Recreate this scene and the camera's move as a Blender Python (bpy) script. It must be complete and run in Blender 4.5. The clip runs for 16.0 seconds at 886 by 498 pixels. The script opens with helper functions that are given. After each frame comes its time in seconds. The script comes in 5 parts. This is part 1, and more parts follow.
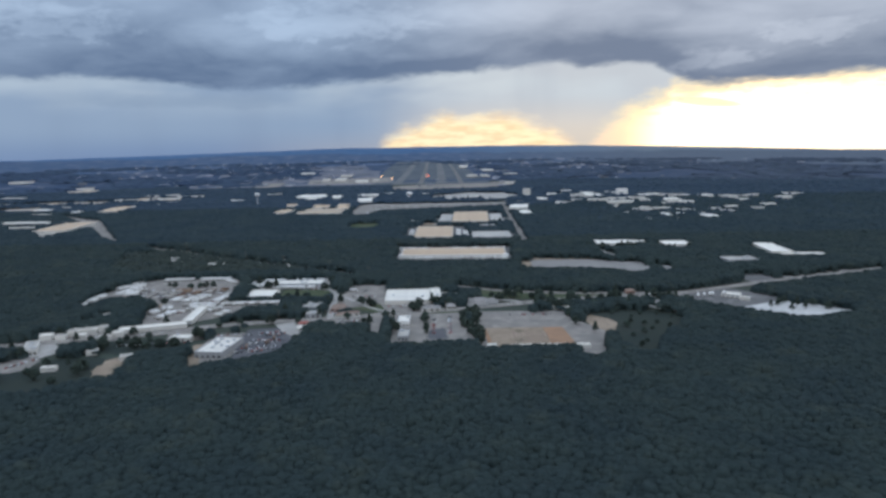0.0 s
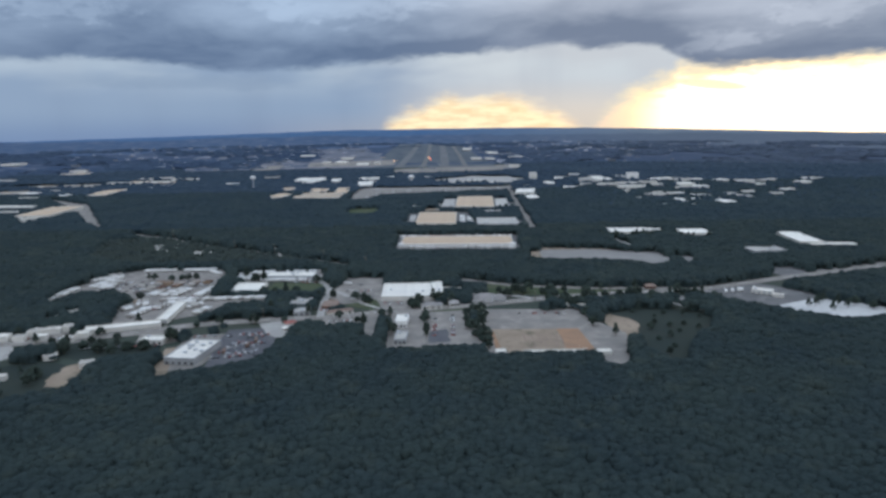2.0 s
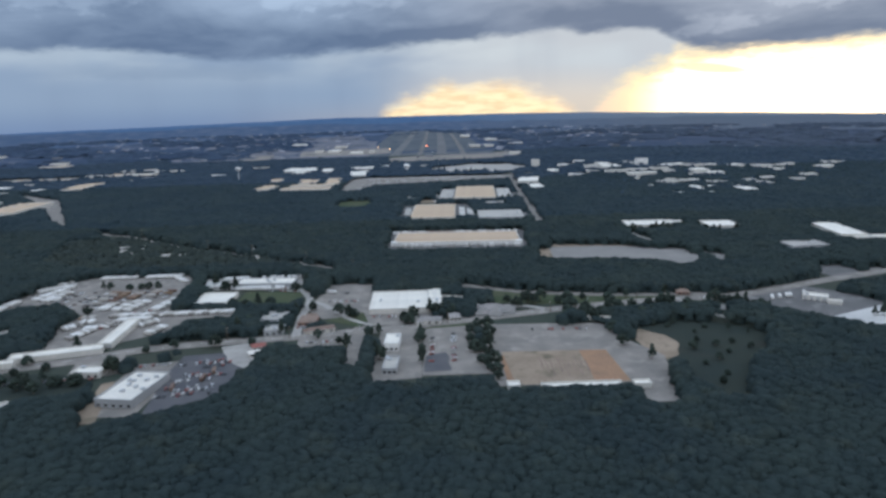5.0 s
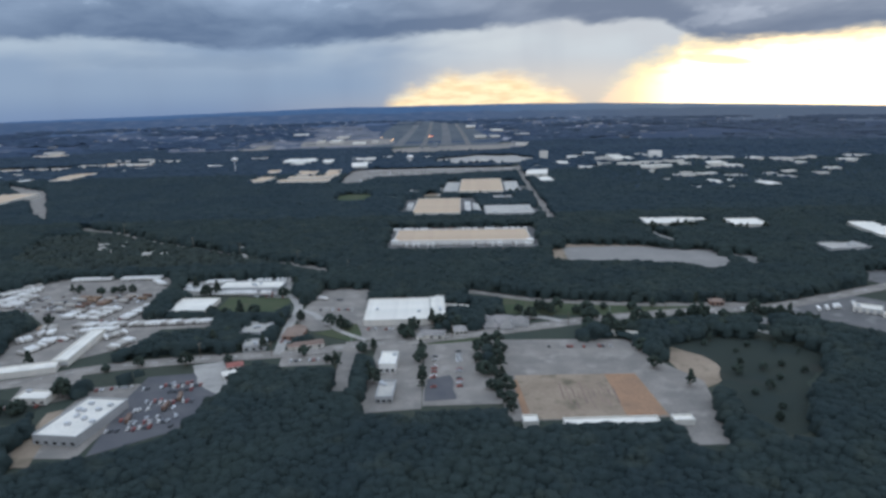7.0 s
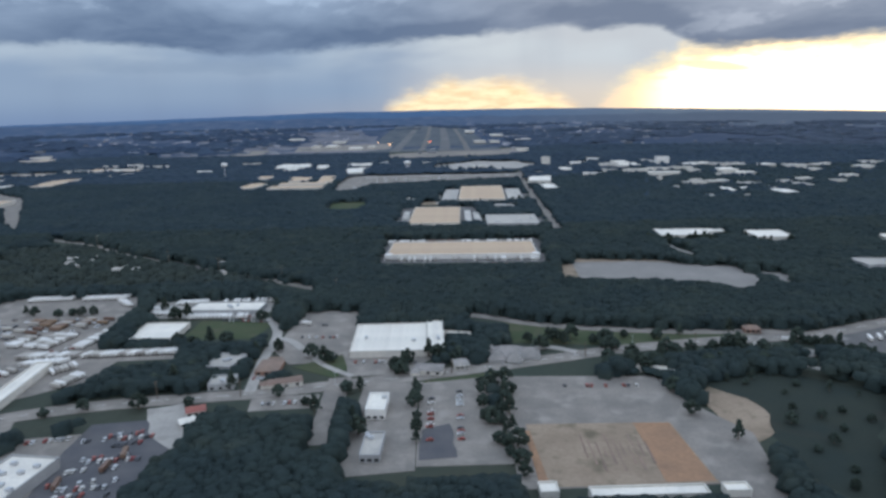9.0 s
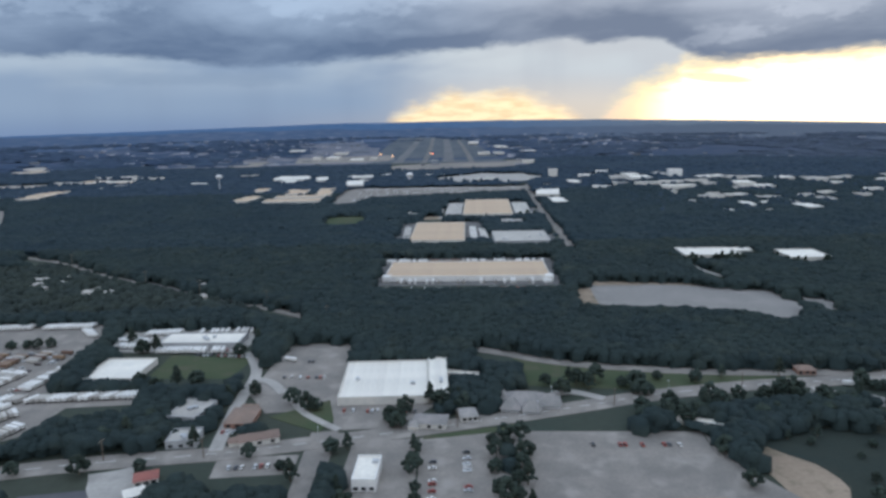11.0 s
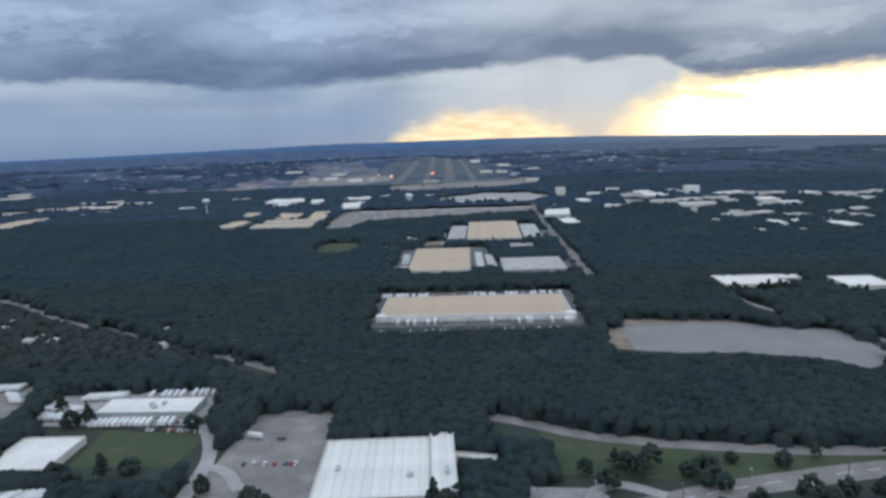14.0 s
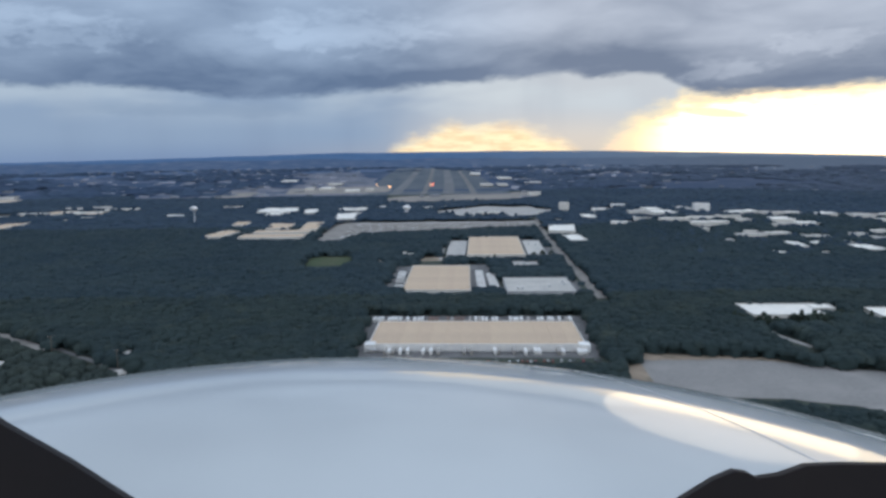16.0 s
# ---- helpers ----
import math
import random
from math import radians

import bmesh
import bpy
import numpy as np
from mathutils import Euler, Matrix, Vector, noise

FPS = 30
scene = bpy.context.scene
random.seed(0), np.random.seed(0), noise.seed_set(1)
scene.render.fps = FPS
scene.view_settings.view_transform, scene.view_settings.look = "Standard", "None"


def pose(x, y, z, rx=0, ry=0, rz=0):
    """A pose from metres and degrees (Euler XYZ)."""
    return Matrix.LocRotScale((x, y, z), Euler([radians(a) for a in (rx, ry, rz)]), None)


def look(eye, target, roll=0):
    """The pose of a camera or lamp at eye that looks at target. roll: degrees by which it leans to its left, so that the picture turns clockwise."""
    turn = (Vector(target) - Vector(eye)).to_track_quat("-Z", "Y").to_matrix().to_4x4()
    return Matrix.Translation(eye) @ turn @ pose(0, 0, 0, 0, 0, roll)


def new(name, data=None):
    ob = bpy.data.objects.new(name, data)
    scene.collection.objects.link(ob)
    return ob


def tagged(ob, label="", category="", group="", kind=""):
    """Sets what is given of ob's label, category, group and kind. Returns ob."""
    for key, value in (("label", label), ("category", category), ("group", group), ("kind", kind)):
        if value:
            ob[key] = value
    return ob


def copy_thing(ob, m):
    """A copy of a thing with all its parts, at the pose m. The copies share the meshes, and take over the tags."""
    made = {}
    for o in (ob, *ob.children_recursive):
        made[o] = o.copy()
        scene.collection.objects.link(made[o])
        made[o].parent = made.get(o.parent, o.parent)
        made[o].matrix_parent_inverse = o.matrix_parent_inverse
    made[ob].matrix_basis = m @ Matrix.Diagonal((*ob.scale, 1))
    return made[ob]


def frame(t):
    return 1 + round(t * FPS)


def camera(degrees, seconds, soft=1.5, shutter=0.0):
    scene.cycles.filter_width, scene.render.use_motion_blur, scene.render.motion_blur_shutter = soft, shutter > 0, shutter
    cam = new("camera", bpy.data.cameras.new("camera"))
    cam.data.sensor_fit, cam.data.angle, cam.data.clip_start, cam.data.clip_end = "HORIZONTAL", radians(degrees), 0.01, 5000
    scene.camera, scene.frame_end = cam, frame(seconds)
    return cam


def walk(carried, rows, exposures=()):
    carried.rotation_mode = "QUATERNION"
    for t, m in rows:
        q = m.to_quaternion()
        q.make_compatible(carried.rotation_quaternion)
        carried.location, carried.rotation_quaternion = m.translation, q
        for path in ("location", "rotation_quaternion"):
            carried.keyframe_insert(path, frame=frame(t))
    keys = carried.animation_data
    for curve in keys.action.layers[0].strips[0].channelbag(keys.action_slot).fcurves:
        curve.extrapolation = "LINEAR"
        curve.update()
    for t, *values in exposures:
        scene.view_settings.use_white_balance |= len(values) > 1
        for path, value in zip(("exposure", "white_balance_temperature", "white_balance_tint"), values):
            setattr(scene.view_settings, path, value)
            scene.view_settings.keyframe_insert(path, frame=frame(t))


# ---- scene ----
cam = camera(67.0, 16.0, soft=3.0)
PATH = [
    (0, (0.00, 0.00, 205.54), (22.62, 986.40, 42.77), -0.90),
    (0.5, (0.73, 19.68, 204.62), (22.73, 1005.04, 35.56), -0.70),
    (1, (1.43, 39.30, 203.67), (20.89, 1023.22, 26.12), -0.71),
    (1.5, (2.10, 58.86, 202.70), (20.09, 1042.03, 20.88), -0.75),
    (2, (2.74, 78.36, 201.69), (20.15, 1060.41, 13.87), -0.76),
    (2.5, (3.34, 97.80, 200.66), (19.65, 1079.06, 8.62), -1.11),
    (3, (3.92, 117.18, 199.61), (21.18, 1097.70, 3.92), -1.42),
    (3.5, (4.46, 136.50, 198.53), (24.02, 1116.83, 2.14), -1.36),
    (4, (4.97, 155.75, 197.44), (25.91, 1135.64, -0.98), -1.56),
    (6.5, (7.10, 251.01, 191.74), (21.05, 1227.00, -25.63), -1.22),
    (7, (7.44, 269.86, 190.57), (19.94, 1245.53, -28.32), -1.22),
    (7.5, (7.76, 288.63, 189.39), (20.45, 1264.39, -29.12), -1.22),
    (8, (8.04, 307.34, 188.21), (22.22, 1283.24, -29.54), -1.19),
    (8.5, (8.30, 325.97, 187.02), (22.92, 1302.46, -28.02), -1.19),
    (9, (8.54, 344.52, 185.84), (23.73, 1321.79, -25.60), -1.10),
    (11.5, (9.33, 436.15, 179.97), (18.58, 1417.91, -9.93), -0.95),
    (12, (9.42, 454.23, 178.82), (18.26, 1436.93, -6.21), -0.81),
    (12.5, (9.49, 472.24, 177.68), (16.64, 1455.86, -2.40), -1.14),
    (13, (9.53, 490.16, 176.56), (14.28, 1474.59, 0.83), -1.85),
    (13.5, (9.55, 508.00, 175.45), (14.06, 1493.24, 4.32), -2.11),
    (14, (9.55, 525.76, 174.36), (18.47, 1511.82, 8.24), -1.87),
    (14.5, (9.53, 543.43, 173.29), (23.54, 1530.23, 11.97), -1.24),
    (15, (9.48, 561.01, 172.25), (25.87, 1548.61, 16.12), -1.07),
    (15.5, (9.42, 578.51, 171.22), (24.67, 1566.81, 19.45), -0.89),
    (16, (9.34, 595.92, 170.23), (22.33, 1584.68, 21.29), -0.60),
]
walk(cam, [(t, look(eye, target, roll)) for t, eye, target, roll in PATH])

# ---- light ----
SUN_AZ, SUN_EL = 27.0, 3.5          # degrees to the right of the flight line, and above the horizon
world = bpy.data.worlds.new("evening_sky")
scene.world = world
world.use_nodes = True
wt = world.node_tree
wt.nodes.clear()


def wmath(op, a, b=None, c=None, clamp=False):
    n = wt.nodes.new("ShaderNodeMath")
    n.operation, n.use_clamp = op, clamp
    for slot, v in enumerate((a, b, c)):
        if v is None:
            continue
        if isinstance(v, (int, float)):
            n.inputs[slot].default_value = v
        else:
            wt.links.new(v, n.inputs[slot])
    return n.outputs[0]


def wsmooth(v, low, high):
    """0 below low, 1 above high."""
    n = wt.nodes.new("ShaderNodeMapRange")
    n.interpolation_type = "SMOOTHSTEP"
    n.inputs["From Min"].default_value, n.inputs["From Max"].default_value = low, high
    wt.links.new(v, n.inputs["Value"])
    return n.outputs["Result"]


def wcurve(v, pairs, low, high, span):
    """A height in degrees over the compass, by straight pieces."""
    pos = wmath("DIVIDE", wmath("SUBTRACT", v, low), high - low, clamp=True)
    n = wt.nodes.new("ShaderNodeValToRGB")
    wt.links.new(pos, n.inputs[0])
    el = n.color_ramp.elements
    while len(el) > 1:
        el.remove(el[-1])
    for i, (a, h) in enumerate(pairs):
        p, g = (a - low) / (high - low), (h + 2) / span
        e = el[0] if i == 0 else el.new(p)
        e.position, e.color = p, (g, g, g, 1)
    return wmath("SUBTRACT", wmath("MULTIPLY", n.outputs[0], span), 2.0)


def wmix(fac, a, b):
    n = wt.nodes.new("ShaderNodeMix")
    n.data_type = "RGBA"
    for sock, v in ((n.inputs[0], fac), (n.inputs[6], a), (n.inputs[7], b)):
        if isinstance(v, (int, float)):
            sock.default_value = v
        elif isinstance(v, tuple):
            sock.default_value = (*v, 1)
        else:
            wt.links.new(v, sock)
    return n.outputs[2]


def wnoise(vec, scale, detail=4.0, rough=0.55, dist=0.0):
    n = wt.nodes.new("ShaderNodeTexNoise")
    n.inputs["Scale"].default_value, n.inputs["Detail"].default_value = scale, detail
    n.inputs["Roughness"].default_value, n.inputs["Distortion"].default_value = rough, dist
    wt.links.new(vec, n.inputs["Vector"])
    return n.outputs["Fac"]


def wvec(x, y, z=0.0):
    n = wt.nodes.new("ShaderNodeCombineXYZ")
    for slot, v in enumerate((x, y, z)):
        if isinstance(v, (int, float)):
            n.inputs[slot].default_value = v
        else:
            wt.links.new(v, n.inputs[slot])
    return n.outputs[0]


coord = wt.nodes.new("ShaderNodeTexCoord")
split = wt.nodes.new("ShaderNodeSeparateXYZ")
wt.links.new(coord.outputs["Generated"], split.inputs[0])
az = wmath("MULTIPLY", wmath("ARCTAN2", split.outputs[0], split.outputs[1]), 57.2958)
el = wmath("MULTIPLY", wmath("ARCSINE", split.outputs[2]), 57.2958)
tilt = wmath("SUBTRACT", el, wmath("MULTIPLY", az, 0.045))      # the streaks climb slightly to the right
flat = wvec(wmath("MULTIPLY", az, 0.085), wmath("MULTIPLY", tilt, 0.30))
fine = wnoise(flat, 3.4, 7.0, 0.62)
wide = wnoise(flat, 0.9, 3.0, 0.5)
torn = wnoise(wvec(wmath("MULTIPLY", az, 0.30), wmath("MULTIPLY", tilt, 0.75), 2.2), 1.5, 5.0, 0.6, 0.3)
elw = wmath("ADD", el, wmath("ADD", wmath("ADD", wmath("MULTIPLY", wmath("SUBTRACT", fine, 0.5), 0.9), wmath("MULTIPLY", wmath("SUBTRACT", torn, 0.5), 1.0)), wmath("MULTIPLY", wmath("SUBTRACT", wide, 0.5), 0.3)))

# rain haze on the left, pale cloud in the middle and on the right
veil = wmix(wsmooth(az, -8.0, 9.0), (0.275, 0.375, 0.53), (0.58, 0.62, 0.67))
veil = wmix(wmath("MULTIPLY", wsmooth(el, 1.2, 4.6), wsmooth(wide, 0.36, 0.62)), veil, wmix(wsmooth(az, -12.0, 6.0), (0.42, 0.52, 0.64), (0.62, 0.68, 0.73)))
veil = wmix(wmath("MULTIPLY", wsmooth(el, -1.4, 1.4), 1.0), wmix(wsmooth(az, -20.0, -2.0), (0.19, 0.28, 0.46), (0.36, 0.40, 0.49)), veil)
shaft = wnoise(wvec(wmath("MULTIPLY", az, 0.17), wmath("MULTIPLY", el, 0.03)), 1.0, 3.0, 0.5)
veil = wmix(wmath("MULTIPLY", wsmooth(shaft, 0.42, 0.75), 0.16), veil, (0.17, 0.23, 0.36))
# a second, thinner layer of cloud under the deck, over the rain
shelf = wmath("MULTIPLY", wmath("MULTIPLY", wsmooth(elw, 2.5, 3.0), wmath("SUBTRACT", 1.0, wsmooth(elw, 3.1, 4.0))), wmath("MULTIPLY", wsmooth(az, -30.0, -24.0), wmath("SUBTRACT", 1.0, wsmooth(az, -14.0, -8.0))))
veil = wmix(wmath("MULTIPLY", shelf, 0.45), veil, (0.24, 0.33, 0.47))
# warm edge round the bright openings
halo = wmath("MULTIPLY", wsmooth(az, -5.0, 4.0), wsmooth(wmath("MULTIPLY", el, -1.0), -3.6, 0.2))
veil = wmix(wmath("MULTIPLY", halo, 0.70), veil, (0.84, 0.72, 0.58))
g1 = wcurve(az, [(-4.4, -1.4), (-3.6, 0.1), (-2.4, 0.6), (-0.5, 1.2), (1.4, 2.0), (3.8, 1.7), (7.5, 1.8), (8.9, 1.1), (10.8, 0.4), (12.6, -0.8), (14.0, -1.6)], -60, 60, 12)
curl = wnoise(wvec(wmath("MULTIPLY", az, 0.22), wmath("MULTIPLY", el, 0.55), 7.1), 1.6, 6.0, 0.65)
gap1 = wmath("SUBTRACT", wmath("SUBTRACT", g1, elw), wmath("MULTIPLY", wmath("SUBTRACT", curl, 0.5), 1.5))
m1 = wmath("MULTIPLY", wsmooth(gap1, -0.8, 0.9), wsmooth(az, -5.0, -2.5))
bars = wsmooth(wnoise(wvec(wmath("MULTIPLY", az, 0.16), wmath("MULTIPLY", el, 0.8)), 2.4, 5.0, 0.6), 0.36, 0.60)
sky = wmix(m1, veil, wmix(bars, (0.90, 0.71, 0.46), (1.08, 0.94, 0.64)))
g2 = wcurve(az, [(12.0, -1.8), (13.5, -0.5), (14.8, 0.8), (16.6, 2.0), (18.3, 2.7), (19.4, 3.2), (20.1, 4.1), (24.0, 4.3), (28.0, 4.4), (34.0, 4.4), (46.0, 3.4), (58.0, 0.0)], -60, 60, 12)
gap2 = wmath("SUBTRACT", wmath("SUBTRACT", g2, elw), wmath("MULTIPLY", wmath("SUBTRACT", curl, 0.5), 2.6))
sky = wmix(wmath("MULTIPLY", wsmooth(gap2, -1.1, 0.5), wsmooth(az, 12.5, 18.0)), sky, (1.0, 0.86, 0.60))
sky = wmix(wmath("MULTIPLY", wsmooth(wmath("SUBTRACT", gap2, wmath("MULTIPLY", wmath("SUBTRACT", 1.0, bars), 0.5)), 0.0, 1.6), wsmooth(az, 16.0, 20.5)), sky, (2.0, 1.68, 1.15))
# a dark tongue of cloud across the bright opening
along = wmath("MULTIPLY", wmath("SUBTRACT", az, 22.4), 0.30)
across = wmath("MULTIPLY", wmath("SUBTRACT", el, wmath("SUBTRACT", 2.55, wmath("MULTIPLY", along, 0.38))), 2.6)
tongue = wmath("SUBTRACT", wmath("SUBTRACT", 1.25, wmath("MULTIPLY", along, along)), wmath("ADD", wmath("MULTIPLY", across, across), wmath("MULTIPLY", torn, 0.7)))
sky = wmix(wmath("MULTIPLY", wsmooth(tongue, 0.0, 0.5), 0.75), sky, (0.66, 0.60, 0.52))
# the dark cloud deck above, in long soft streaks
base = wcurve(az, [(-60, 4.6), (-31.5, 4.6), (-26, 4.75), (-20.5, 4.45), (-16.5, 3.95), (-10, 4.15), (-5.5, 4.55), (-2.4, 4.85), (1.8, 5.15), (6.4, 5.5), (11, 5.8), (13, 5.35), (15.5, 5.6), (18.2, 5.5), (19.8, 4.7), (21.4, 3.85), (24.5, 3.65), (27, 3.75), (29.5, 3.95), (33.5, 4.1), (60, 4.5)], -60, 60, 12)
above = wmath("SUBTRACT", elw, base)
streak = wnoise(wvec(wmath("MULTIPLY", az, 0.040), wmath("MULTIPLY", tilt, 0.14), 4.7), 1.9, 2.0, 0.42, 0.25)
puff = wnoise(wvec(wmath("MULTIPLY", az, 0.07), wmath("MULTIPLY", tilt, 0.22), 1.3), 2.0, 5.0, 0.55, 0.4)
lift = wmath("ADD", wmath("MULTIPLY", wsmooth(above, 0.5, 5.0), 0.62), wmath("ADD", wmath("MULTIPLY", wmath("SUBTRACT", streak, 0.48), 0.95), wmath("MULTIPLY", wmath("SUBTRACT", puff, 0.5), 0.8)), clamp=True)
lift = wmath("ADD", lift, wmath("MULTIPLY", wsmooth(az, -8.0, 8.0), 0.10), clamp=True)
for blob_az, blob_el, blob_w, blob_h, much in ((23.0, 5.7, 3.4, 0.9, 0.26), (29.5, 7.4, 4.0, 0.9, 0.24), (-30.0, 8.8, 8.0, 1.6, 0.25), (-7.0, 9.4, 8.0, 1.8, 0.22)):
    bx = wmath("DIVIDE", wmath("SUBTRACT", az, blob_az), blob_w)
    by = wmath("DIVIDE", wmath("SUBTRACT", elw, blob_el), blob_h)
    puffed = wmath("SUBTRACT", wmath("ADD", 1.2, wmath("MULTIPLY", wmath("SUBTRACT", torn, 0.5), 4.5)), wmath("ADD", wmath("MULTIPLY", bx, bx), wmath("MULTIPLY", by, by)))
    lift = wmath("ADD", lift, wmath("MULTIPLY", wsmooth(puffed, 0.0, 1.1), much), clamp=True)
deck = wmix(wsmooth(az, -12.0, 14.0), wmix(lift, (0.122, 0.186, 0.308), (0.42, 0.545, 0.73)), wmix(lift, (0.152, 0.198, 0.292), (0.53, 0.59, 0.70)))
sky = wmix(wsmooth(above, -0.2, 0.6), sky, deck)
# overcast grows brighter towards the zenith, plus a little clear-sky light
# the unseen sky behind the camera is brightened, to light walls and trees facing it
behind = wsmooth(wmath("ABSOLUTE", az), 50.0, 120.0)
sky = wmix(wmath("MULTIPLY", behind, 0.9), sky, (1.20, 1.28, 1.40))
high = wmix(wsmooth(el, 12.0, 40.0), sky, (0.85, 1.05, 1.34))
low = wmix(wsmooth(el, -4.0, -1.9), (0.03, 0.035, 0.035), high)
nishita = wt.nodes.new("ShaderNodeTexSky")
nishita.sky_type, nishita.sun_disc = "NISHITA", False
nishita.sun_elevation, nishita.sun_rotation = radians(SUN_EL), radians(SUN_AZ)
clear = wt.nodes.new("ShaderNodeBackground")
clear.inputs["Strength"].default_value = 0.05
opening = wmath("MULTIPLY", wmath("SUBTRACT", 1.0, wsmooth(above, -0.2, 0.6)), wmath("MAXIMUM", wmath("MULTIPLY", m1, 0.15), wmath("MULTIPLY", wsmooth(gap2, -0.1, 0.9), 0.15)))
wt.links.new(wmix(opening, (0.0, 0.0, 0.0), nishita.outputs[0]), clear.inputs["Color"])
cloudy = wt.nodes.new("ShaderNodeBackground")
cloudy.inputs["Strength"].default_value = 1.0
wt.links.new(low, cloudy.inputs["Color"])
both = wt.nodes.new("ShaderNodeAddShader")
wt.links.new(clear.outputs[0], both.inputs[0])
wt.links.new(cloudy.outputs[0], both.inputs[1])
wout = wt.nodes.new("ShaderNodeOutputWorld")
wt.links.new(both.outputs[0], wout.inputs["Surface"])

sun = new("sun", bpy.data.lights.new("sun", "SUN"))
sun.data.energy, sun.data.angle, sun.data.color = 0.10, radians(20), (1.0, 0.80, 0.55)
toward = Vector((math.sin(radians(SUN_AZ)) * math.cos(radians(SUN_EL)), math.cos(radians(SUN_AZ)) * math.cos(radians(SUN_EL)), math.sin(radians(SUN_EL))))
sun.matrix_world = look((200, 700, 400), Vector((200, 700, 400)) - toward)

# ---- materials ----
MATS = {}


def material(name, color, rough=0.8, second=None, scale=0.05, fine_scale=0.6, mix=0.5, metal=0.0, bump=0.0, spec=0.4, vary=0.0, island=0.0, glow=None, patch=None, east=None):
    """A surface with stains at a wide scale and grain at a fine one. vary: per object; island: per loose piece. patch:
    a third colour in patches (colour, scale, from, to); east: haze mixed into the colour towards +x (colour, from x, to
    x)."""
    m = bpy.data.materials.new(name)
    m.use_nodes = True
    t = m.node_tree
    b = t.nodes["Principled BSDF"]
    b.inputs["Roughness"].default_value, b.inputs["Metallic"].default_value = rough, metal
    b.inputs["Specular IOR Level"].default_value = spec
    tc = t.nodes.new("ShaderNodeTexCoord")

    def grain(s, detail):
        n = t.nodes.new("ShaderNodeTexNoise")
        n.inputs["Scale"].default_value, n.inputs["Detail"].default_value = s, detail
        t.links.new(tc.outputs["Object"], n.inputs["Vector"])
        return n.outputs["Fac"]

    def mixed(fac, a, bb):
        n = t.nodes.new("ShaderNodeMix")
        n.data_type = "RGBA"
        for sock, v in ((n.inputs[0], fac), (n.inputs[6], a), (n.inputs[7], bb)):
            if isinstance(v, (int, float)):
                sock.default_value = v
            elif isinstance(v, tuple):
                sock.default_value = (*v, 1)
            else:
                t.links.new(v, sock)
        return n.outputs[2]

    def ranged(v, lo, hi, to_lo=0.0, to_hi=1.0):
        n = t.nodes.new("ShaderNodeMapRange")
        for k, x in (("From Min", lo), ("From Max", hi), ("To Min", to_lo), ("To Max", to_hi)):
            n.inputs[k].default_value = x
        t.links.new(v, n.inputs["Value"])
        return n.outputs["Result"]

    second = second or tuple(c * 0.72 for c in color)
    stains, speck = grain(scale, 4.0), grain(fine_scale, 3.0)
    col = mixed(ranged(stains, 0.5 - mix * 0.3, 0.5 + mix * 0.3), color, second)
    col = mixed(ranged(speck, 0.35, 0.75, 0.0, 0.35), col, tuple(c * 0.6 for c in second))
    if patch:
        col = mixed(ranged(grain(patch[1], 5.0), patch[2], patch[3]), col, patch[0])
    # paler haze of the sunward side, blended into the base colour along x
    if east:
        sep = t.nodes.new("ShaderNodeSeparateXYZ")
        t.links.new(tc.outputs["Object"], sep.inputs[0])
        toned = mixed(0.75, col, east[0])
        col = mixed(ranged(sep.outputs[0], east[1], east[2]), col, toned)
    for source, amount in (("ShaderNodeObjectInfo", vary), ("ShaderNodeNewGeometry", island)):
        if amount:
            n = t.nodes.new(source)
            r = n.outputs["Random"] if source == "ShaderNodeObjectInfo" else n.outputs["Random Per Island"]
            h = t.nodes.new("ShaderNodeHueSaturation")
            t.links.new(ranged(r, 0, 1, 1 - amount, 1 + amount), h.inputs["Value"])
            t.links.new(ranged(r, 0, 1, 0.5 - amount * 0.05, 0.5 + amount * 0.05), h.inputs["Hue"])
            t.links.new(col, h.inputs["Color"])
            col = h.outputs[0]
    t.links.new(col, b.inputs["Base Color"])
    if bump:
        n = t.nodes.new("ShaderNodeBump")
        n.inputs["Strength"].default_value, n.inputs["Distance"].default_value = 0.6, bump
        t.links.new(speck, n.inputs["Height"])
        t.links.new(n.outputs[0], b.inputs["Normal"])
    if glow:
        b.inputs["Emission Color"].default_value, b.inputs["Emission Strength"].default_value = (*glow[0], 1), glow[1]
    MATS[name] = m
    return m


material("woodland_floor", (0.040, 0.054, 0.044), 0.95, (0.052, 0.058, 0.044), 0.012, 0.2, spec=0.2, bump=0.3)
# distance haze is painted into these far land colours, blue and paler outwards
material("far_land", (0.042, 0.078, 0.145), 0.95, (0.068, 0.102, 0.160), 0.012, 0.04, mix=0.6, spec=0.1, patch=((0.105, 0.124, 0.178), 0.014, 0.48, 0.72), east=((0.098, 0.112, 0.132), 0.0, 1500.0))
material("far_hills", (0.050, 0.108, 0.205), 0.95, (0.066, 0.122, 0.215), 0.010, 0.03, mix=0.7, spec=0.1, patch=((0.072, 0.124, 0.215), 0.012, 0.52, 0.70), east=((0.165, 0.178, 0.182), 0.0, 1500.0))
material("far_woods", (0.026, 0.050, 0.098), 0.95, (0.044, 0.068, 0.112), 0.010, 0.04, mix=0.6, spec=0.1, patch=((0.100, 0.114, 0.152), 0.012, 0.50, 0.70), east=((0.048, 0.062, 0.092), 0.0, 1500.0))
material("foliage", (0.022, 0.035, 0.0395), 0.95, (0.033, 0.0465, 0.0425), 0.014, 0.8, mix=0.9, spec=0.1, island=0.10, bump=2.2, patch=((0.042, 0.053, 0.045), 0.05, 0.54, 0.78))
